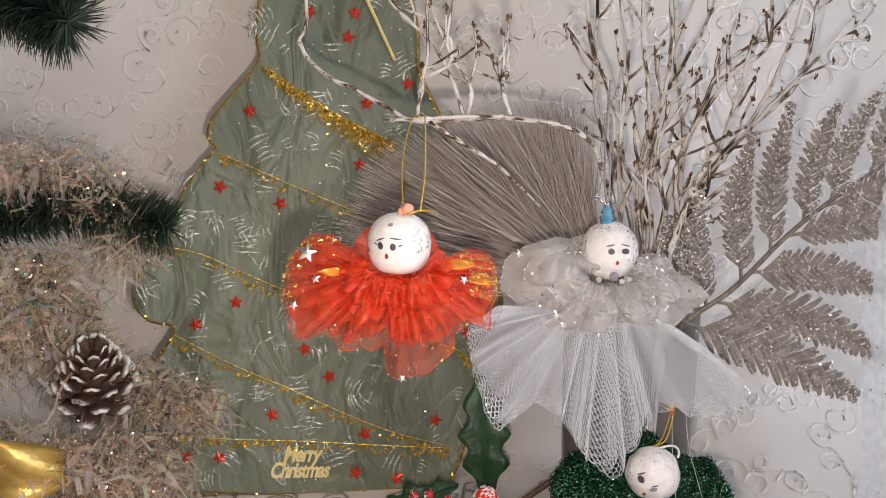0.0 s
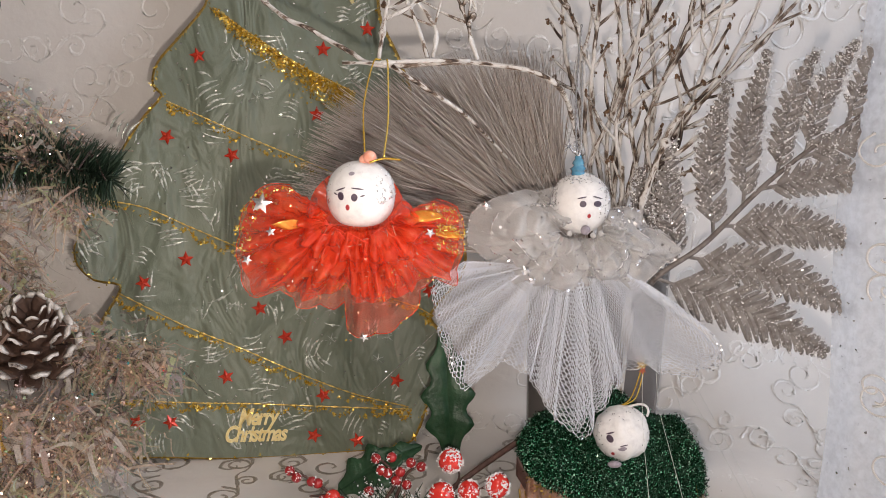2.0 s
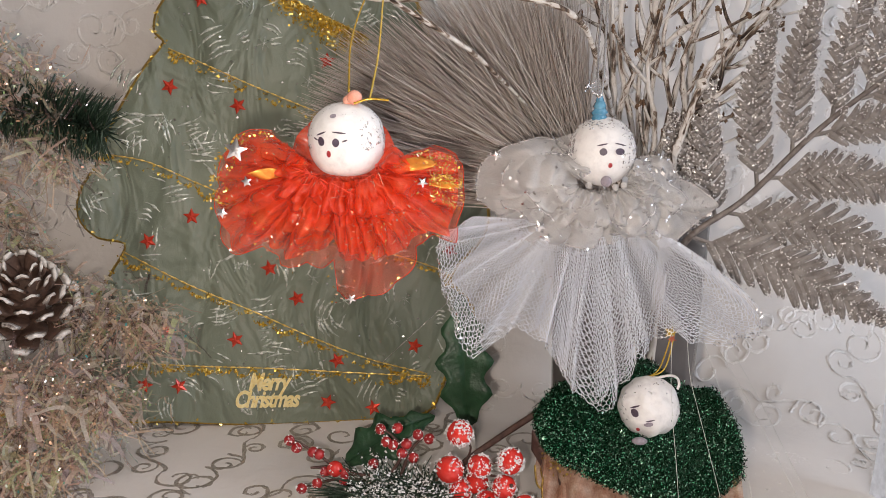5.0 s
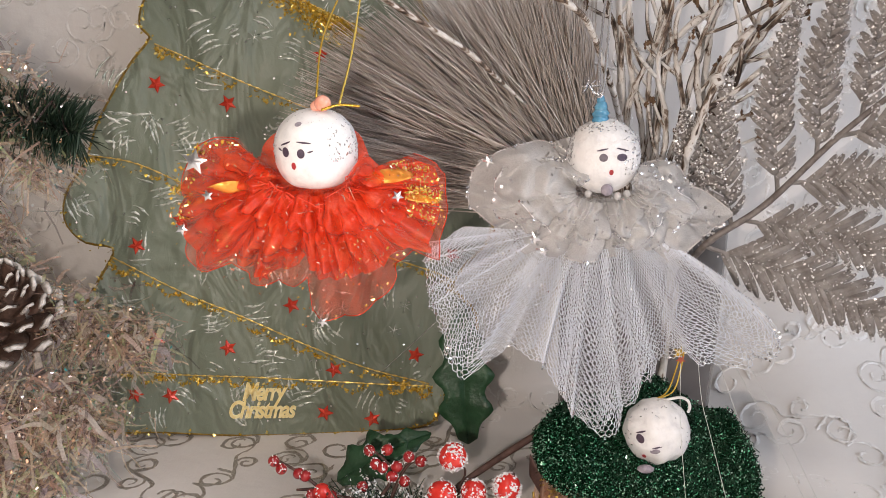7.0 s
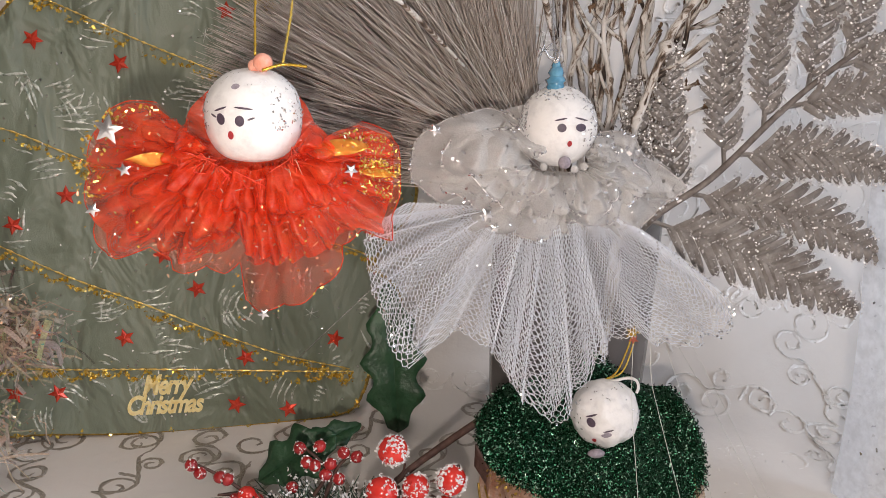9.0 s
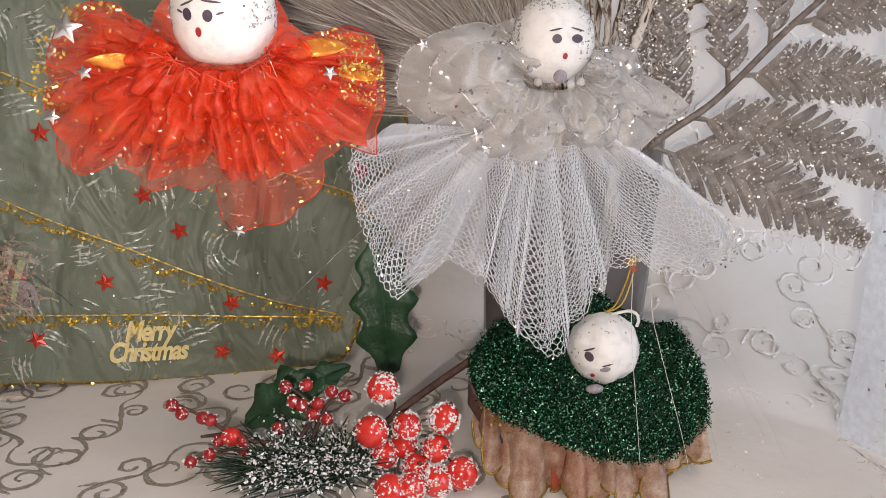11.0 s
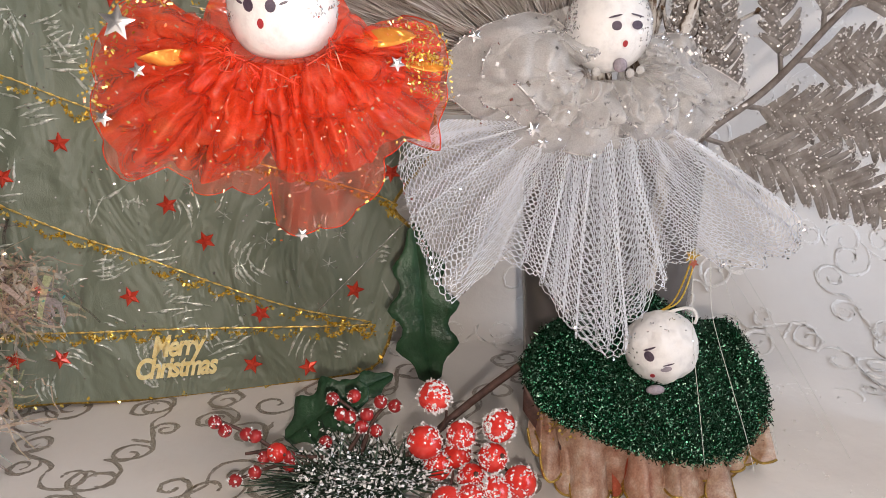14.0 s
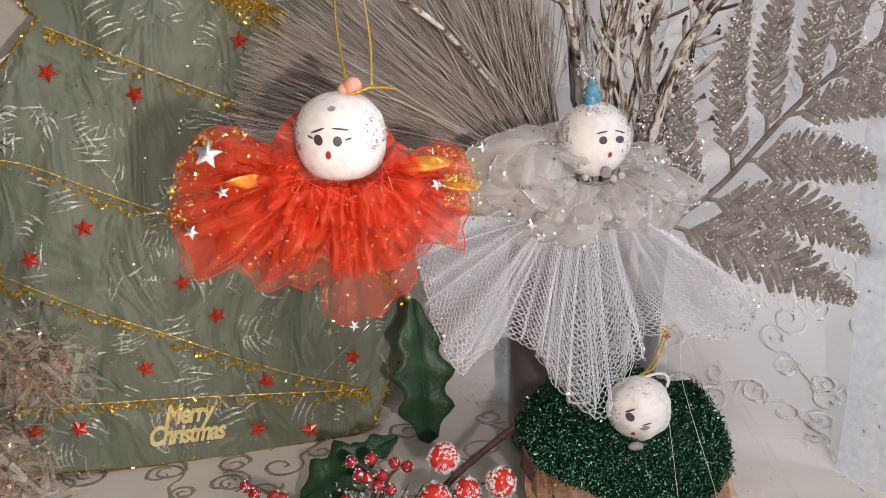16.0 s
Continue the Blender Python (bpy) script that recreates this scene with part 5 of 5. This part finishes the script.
# ---- the berry spray in front of the tree ----
def holly_leaf(tip, base, wide, facing, spines, curl):
    """A spiny leaf from base to tip, folded along its midrib."""
    tip, base = np.array(tip), np.array(base)
    d = tip - base
    L = np.linalg.norm(d)
    t = d / L
    side = np.cross(t, facing)
    side /= np.linalg.norm(side)
    nrm = np.cross(side, t)
    n = spines * 6 + 1
    s = np.linspace(0, 1, n)
    w = wide * np.sin(np.pi * np.clip(s, 0.0, 1) ** 0.85) ** 0.7 * (0.66 + 0.40 * np.abs(np.cos(s * spines * np.pi)) ** 2.5)
    cols = np.array([-1, -0.66, -0.33, -0.04, 0, 0.04, 0.33, 0.66, 1])
    pts = []
    for k in range(n):
        c = base + d * s[k] + nrm * curl * math.sin(math.pi * s[k])
        row = []
        for q in cols:
            lift = 0.16 * abs(q) * w[k] + 0.05 * w[k] * math.sin(s[k] * spines * 2 * math.pi + q * 2)
            row.append(c + side * q * (w[k] + 0.0004) - nrm * lift * -1 - nrm * (0.0006 if abs(q) < 0.02 else 0))
        pts.append(row)
    return Geo().sheet(np.array(pts), 0.0006)


spray = thing("berry_spray", "frosted red berry spray with pine and holly lying on the cloth", "artificial plant", at=(0.02, 0.40, 0.0))
part("main_stem", Geo().tube(smooth_line([(0.064, 0.422, 0.044), (0.046, 0.421, 0.0320), (0.031, 0.418, 0.0225), (0.012, 0.408, 0.013), (-0.012, 0.402, 0.007)], 24), np.linspace(0.0016, 0.0013, 24), seg=7), STEM, spray, "thin dark brown stem")
part("holly_leaf", holly_leaf((0.0225, 0.474, 0.0815), (0.0262, 0.462, 0.0150), 0.0138, (0, -1, 0.15), 4, 0.004), HOLLY, spray, "dark green fabric holly leaf standing upright")
part("holly_leaf", holly_leaf((-0.0330, 0.440, 0.0060), (0.000, 0.438, 0.0270), 0.0120, (-0.1, -0.8, 0.6), 3, 0.002), HOLLY, spray, "dark green fabric holly leaf")
part("holly_leaf", holly_leaf((0.0100, 0.446, 0.0275), (-0.016, 0.436, 0.0200), 0.0065, (0, -0.7, 0.7), 3, 0.002), HOLLY, spray, "dark green fabric holly leaf")


def berry_mesh(r, frost, material, seed):
    global rng
    keep = rng
    rng = np.random.default_rng(seed)
    g = Geo().ball((0, 0, 0), (r, r, r * 1.04), 0, 20, 12)
    g.tube([(0, 0, -r * 1.02), (0, 0.0, -r * 1.16)], (r * 0.2, r * 0.08), 2, 6)
    n = rng.standard_normal((frost, 3))
    n /= np.linalg.norm(n, axis=1, keepdims=True)
    patch = np.array([noise.noise((a[0] * 1.6 + seed, a[1] * 1.6, a[2] * 1.6)) for a in n])
    n = n[patch > -0.06]
    ice = Geo().flakes(n * r * 1.02, 0.0008, 0.0006, 0, normals=n, spread=0.8)
    ice.flakes(n * r * 1.05 + rng.standard_normal(n.shape) * 0.0003, 0.0007, 0.0005, 0)
    rng = keep
    return g.mesh("berry", [material, FROST, STEM]), ice.mesh("frost", [FROST], False)


kinds = [berry_mesh(0.0059, 260, BERRY, 3), berry_mesh(0.0056, 620, BERRY, 4), berry_mesh(0.0052, 380, BERRY, 5)]
small = [berry_mesh(0.0024, 26, BERRY_DARK, 8), berry_mesh(0.0036, 24, BERRY, 9)]


def berry(kind, at, turn, name="berry"):
    b = new(name, kind[0])
    b.matrix_world = pose(*at, *turn)
    under(b, spray)
    f = new("frost", kind[1])
    f.parent = b
    tagged(f, "white ice grains", kind="stuff")


for i, (p, k) in enumerate((((0.0225, 0.404, 0.0375), 1), ((0.0182, 0.400, 0.0225), 0), ((0.0310, 0.401, 0.0235), 2), ((0.0443, 0.400, 0.0265), 1), ((0.0415, 0.398, 0.0155), 2), ((0.0500, 0.393, 0.0080), 0), ((0.0340, 0.398, 0.0082), 2),
                            ((0.0240, 0.387, 0.0062), 0), ((0.0410, 0.391, 0.0065), 1), ((0.0225, 0.402, 0.0120), 2), ((0.0300, 0.405, 0.0140), 2), ((0.0320, 0.388, 0.0062), 2))):
    berry(kinds[k], p, (rng.uniform(0, 360), rng.uniform(0, 360), rng.uniform(0, 360)))
    q = np.array(p)
    part("stalk", Geo().tube(smooth_line([q + (0, 0.004, -0.002), q * 0.5 + np.array([0.016, 0.209, 0.008]), (0.020, 0.410, 0.014)], 10), 0.0005, seg=5), STEM, spray)
for p, k in (((-0.0530, 0.410, 0.0310), 0), ((-0.0500, 0.410, 0.0275), 0), ((-0.0400, 0.410, 0.0245), 0), ((-0.0430, 0.411, 0.0250), 0), ((-0.0330, 0.409, 0.0180), 1), ((-0.0480, 0.408, 0.0090), 0), ((-0.0410, 0.408, 0.0115), 0), ((-0.0290, 0.409, 0.0125), 0), ((-0.0375, 0.409, 0.0165), 0),
             ((-0.0125, 0.411, 0.0360), 0), ((-0.0050, 0.411, 0.0365), 0), ((-0.0070, 0.409, 0.0295), 0), ((-0.0010, 0.409, 0.0300), 0), ((0.0020, 0.409, 0.0235), 0), ((-0.0030, 0.408, 0.0260), 0), ((0.0090, 0.410, 0.0320), 0), ((-0.0100, 0.410, 0.0305), 0), ((0.0040, 0.410, 0.0340), 0), ((-0.0160, 0.410, 0.0200), 0), ((-0.0290, 0.409, 0.0160), 0)):
    berry(small[k], p, (rng.uniform(0, 360), rng.uniform(0, 360), rng.uniform(0, 360)), "small_berry")
for pts in ([(-0.016, 0.408, 0.0150), (-0.030, 0.410, 0.0165), (-0.042, 0.411, 0.0250), (-0.0545, 0.411, 0.0325)], [(-0.018, 0.408, 0.0130), (-0.033, 0.409, 0.0130), (-0.050, 0.408, 0.0085)], [(-0.010, 0.409, 0.0130), (-0.003, 0.411, 0.026), (-0.012, 0.412, 0.0370)], [(-0.004, 0.409, 0.015), (0.002, 0.411, 0.028), (0.010, 0.411, 0.034)], [(-0.036, 0.410, 0.0185), (-0.044, 0.410, 0.0180)]):
    part("twig", Geo().tube(smooth_line(pts, 16), np.linspace(0.0009, 0.0005, 16), seg=6), STEM, spray, "dark red-brown twig")
n = 520
a = rng.uniform(0, 2 * np.pi, n)
hgt = rng.uniform(-0.05, 1.0, n)
way = np.stack([np.cos(a) * np.sqrt(1 - np.clip(hgt, 0, 1) ** 2) * 1.25 - 0.25, np.sin(a) * 0.8 - 0.25, hgt * 0.75], -1)
s0 = np.stack([rng.uniform(-0.020, 0.012, n), rng.uniform(0.395, 0.412, n), rng.uniform(0.004, 0.012, n)], -1)
e0 = s0 + way * rng.uniform(0.012, 0.022, (n, 1))
e0[:, 2] = np.maximum(e0[:, 2], 0.0012)
part("pine_needles", Geo().strands(s0, e0, 0.0009, bend=0.06), PINE_DARK, spray, "dark green pine needles", kind="stuff")
snow = np.vstack([s0 + (e0 - s0) * rng.uniform(0.35, 1.0, (n, 1)) for _ in range(3)])
snow = np.vstack([snow, s0 + (e0 - s0) * rng.uniform(0.2, 1.0, (n, 1)), s0 + (e0 - s0) * rng.uniform(0.4, 1.0, (n, 1)), s0 + (e0 - s0) * rng.uniform(0.5, 1.05, (n, 1))])
snow = snow[snow[:, 0] > -0.026]
part("snow", Geo().flakes(snow + rng.standard_normal(snow.shape) * 0.0006, 0.0011, 0.0008), FROST, spray, "clumps of white artificial snow", smooth=False, kind="stuff")


# ---- garlands, cone and bow beside the tree ----
def needle_sleeve(line, count, reach, width, back=0.35, loose=0.0):
    line = np.asarray(line)
    k = rng.integers(0, len(line) - 1, count)
    t = line[k + 1] - line[k]
    t /= np.linalg.norm(t, axis=1, keepdims=True)
    w = rng.standard_normal((count, 3))
    w -= t * np.sum(w * t, 1, keepdims=True) * (1 - loose)
    w /= np.linalg.norm(w, axis=1, keepdims=True)
    s = line[k] + t * rng.uniform(0, 0.004, (count, 1))
    return s, s + (w + t * back * rng.uniform(0.2, 1.6, (count, 1))) * reach * rng.uniform(0.65, 1.1, (count, 1))


for pts, count, reach, lab in (([(-0.300, 0.455, 0.150), (-0.245, 0.448, 0.166), (-0.205, 0.444, 0.174), (-0.170, 0.444, 0.174), (-0.142, 0.446, 0.166)], 3000, 0.0165, "dark green artificial fir branch wound with iridescent tinsel"),
                               ([(-0.330, 0.480, 0.305), (-0.270, 0.470, 0.300), (-0.222, 0.465, 0.286), (-0.196, 0.462, 0.274)], 2600, 0.026, "dark green artificial fir branch with dense short needles")):
    fir = thing("fir_branch", lab, "branch", at=pts[0])
    line = smooth_line(pts, 50)
    part("stem", Geo().tube(line, np.linspace(0.0016, 0.0008, 50), seg=6), STEM, fir)
    s, e = needle_sleeve(line, count, reach, 0.001)
    part("needles", Geo().strands(s, e, 0.00085, bend=0.05), PINE_DARK, fir, kind="stuff")


def tinsel(line, count, reach, label, m=IRIS, wide=0.0013):
    """A wire with crinkled film strips standing out all round."""
    t_ob = thing("tinsel_garland", label, "garland", at=tuple(line[0]), group="tinsel garlands")
    line = smooth_line(line, 60)
    part("wire", Geo().tube(line, 0.0006, seg=5), STEM, t_ob)
    for share, broad, stuff, piece in ((1.0, wide, m, "fringe"), (0.30, 0.0030, IRIS_PALE, "curled_fringe")):
        n = int(count * share)
        s, e = needle_sleeve(line, n, reach * (1.0 if share == 1.0 else 0.75), 0.001, 0.1, 0.9)
        d = (e - s) * rng.uniform(0.45, 1.3, (n, 1))
        side = np.cross(d, rng.standard_normal(d.shape))
        side /= np.linalg.norm(side, axis=1, keepdims=True)
        up = np.cross(side, d)
        up /= np.linalg.norm(up, axis=1, keepdims=True)
        w = broad * rng.uniform(0.4, 1.4, (n, 1)) / 2
        s = s + rng.standard_normal(s.shape) * 0.0075
        curl, freq, phase = rng.uniform(0.001, 0.009 if share == 1.0 else 0.007, (n, 1)), rng.uniform(3, 10, (n, 1)), rng.uniform(0, 6, (n, 1))
        rows = []
        for q in (0, 0.25, 0.5, 0.75, 1.0):
            c = s + d * q + up * curl * np.sin(q * freq + phase) * q + np.array([0, 0, -0.005]) * q * q
            rows += [c - side * w * (1.05 - 0.4 * q), c + side * w * (1.05 - 0.4 * q)]
        v = np.stack(rows, 1)
        v[..., 2] = np.maximum(v[..., 2], 0.0008)
        i = np.arange(n) * 10
        f = np.concatenate([np.stack([i + 2 * r, i + 2 * r + 1, i + 2 * r + 3, i + 2 * r + 2], 1) for r in range(4)])
        part(piece, Geo().add(v, f.tolist()), stuff, t_ob, kind="stuff")
        if share == 1.0:
            p = e[rng.integers(0, n, n)] + rng.standard_normal((n, 3)) * 0.003
            p[:, 2] = np.maximum(p[:, 2], 0.001)
            part("glitter", Geo().flakes(p, 0.0012, 0.0008), TINSEL_GLINT, t_ob, "bright flakes coloured as glints", kind="stuff")


tinsel([(-0.300, 0.462, 0.185), (-0.255, 0.452, 0.194), (-0.215, 0.448, 0.196), (-0.185, 0.446, 0.190), (-0.166, 0.448, 0.172), (-0.168, 0.450, 0.155)], 1500, 0.019, "pale iridescent tinsel wound round a fir branch")
tinsel([(-0.270, 0.455, 0.150), (-0.235, 0.445, 0.140), (-0.210, 0.440, 0.130), (-0.222, 0.440, 0.112), (-0.250, 0.445, 0.100)], 1700, 0.017, "pale cream iridescent tinsel garland beside the tree")
tinsel([(-0.222, 0.462, 0.130), (-0.210, 0.462, 0.110), (-0.196, 0.466, 0.090), (-0.178, 0.466, 0.076), (-0.156, 0.464, 0.069), (-0.128, 0.464, 0.064)], 1700, 0.017, "pinkish iridescent tinsel garland lying against the tree")
tinsel([(-0.212, 0.452, 0.152), (-0.206, 0.456, 0.132), (-0.202, 0.458, 0.112), (-0.196, 0.456, 0.094)], 700, 0.020, "thin lilac iridescent tinsel garland hanging beside the tree")
tinsel([(-0.255, 0.430, 0.055), (-0.215, 0.424, 0.048), (-0.185, 0.424, 0.046), (-0.160, 0.428, 0.042), (-0.146, 0.436, 0.038)], 1600, 0.019, "pale iridescent tinsel garland trailing over the cloth")
tinsel([(-0.250, 0.420, 0.018), (-0.205, 0.414, 0.016), (-0.180, 0.414, 0.016), (-0.162, 0.418, 0.018)], 900, 0.017, "pale iridescent tinsel garland lying on the cloth")

# pine cone with white-painted scale tips
cone = thing("pine_cone", "open brown pine cone with white-painted scale tips in the tinsel", "pine cone", at=(-0.196, 0.455, 0.060))
axis = pose(-0.1840, 0.448, 0.0840, 40, 12, 10)
core = Geo().ball((0, 0, 0.004), (0.010, 0.010, 0.020), 0, 12, 8)
o = new("core", core.mesh("core", [CONE]))
o.matrix_world = axis
under(o, cone)
sc = Geo()
u = np.linspace(0, 1, 6)
rows = []
for k in u:
    half = 0.0010 + 0.0040 * math.sin(math.pi * (0.08 + 0.80 * k))
    rows.append([(0.005 + 0.0145 * k, q * half, 0.0048 * k * k + 0.0010 * (1 - abs(q))) for q in (-1, -0.5, 0, 0.5, 1)])
rows = np.array(rows)
sc.sheet(rows[:5], 0.0012, 0)
sc.sheet(rows[4:] + (0.0003, 0, 0.0006), 0.0013, 1)
scale_mesh = sc.mesh("scale", [CONE, CONE_TIP])
for k in range(48):
    f = k / 47
    o = new("scale", scale_mesh)
    o.matrix_world = axis @ pose(0, 0, -0.016 + 0.038 * f, 0, 0, k * 137.5) @ pose(0, 0, 0, 0, 2 - 46 * f, 0) @ Matrix.Scale(1.28 - 0.62 * f, 4)
    under(o, cone)

# gold satin bow
bow_ob = thing("gold_bow", "shiny gold satin ribbon bow lying in the tinsel", "bow", at=(-0.235, 0.41, 0.03))
q = np.linspace(0, 1, 24)
for a0, L, up in ((-0.22, 0.044, 0.014), (-0.95, 0.040, 0.010), (2.9, 0.045, 0.014), (-1.7, 0.036, 0.004)):
    w = np.linspace(-1, 1, 9)
    pts = np.array([[(-0.228 + math.cos(a0) * L * s + math.sin(a0) * 0.016 * k * (0.35 + 0.65 * math.sin(math.pi * min(1, s * 0.8 + 0.1))),
                      0.414 - up * math.sin(math.pi * s) + 0.003 * math.sin(k * 3 + s * 5),
                      0.058 + math.sin(a0) * L * s + math.cos(a0) * 0.016 * k * (0.35 + 0.65 * math.sin(math.pi * min(1, s * 0.8 + 0.1)))) for k in w] for s in q])
    pts[..., 2] = np.maximum(pts[..., 2], 0.001)
    part("ribbon", Geo().sheet(pts, 0.0005), GOLD_SATIN, bow_ob)
part("knot", Geo().ball((-0.228, 0.409, 0.058), (0.008, 0.006, 0.009), 0, 14, 9, 0.03), GOLD_SATIN, bow_ob)
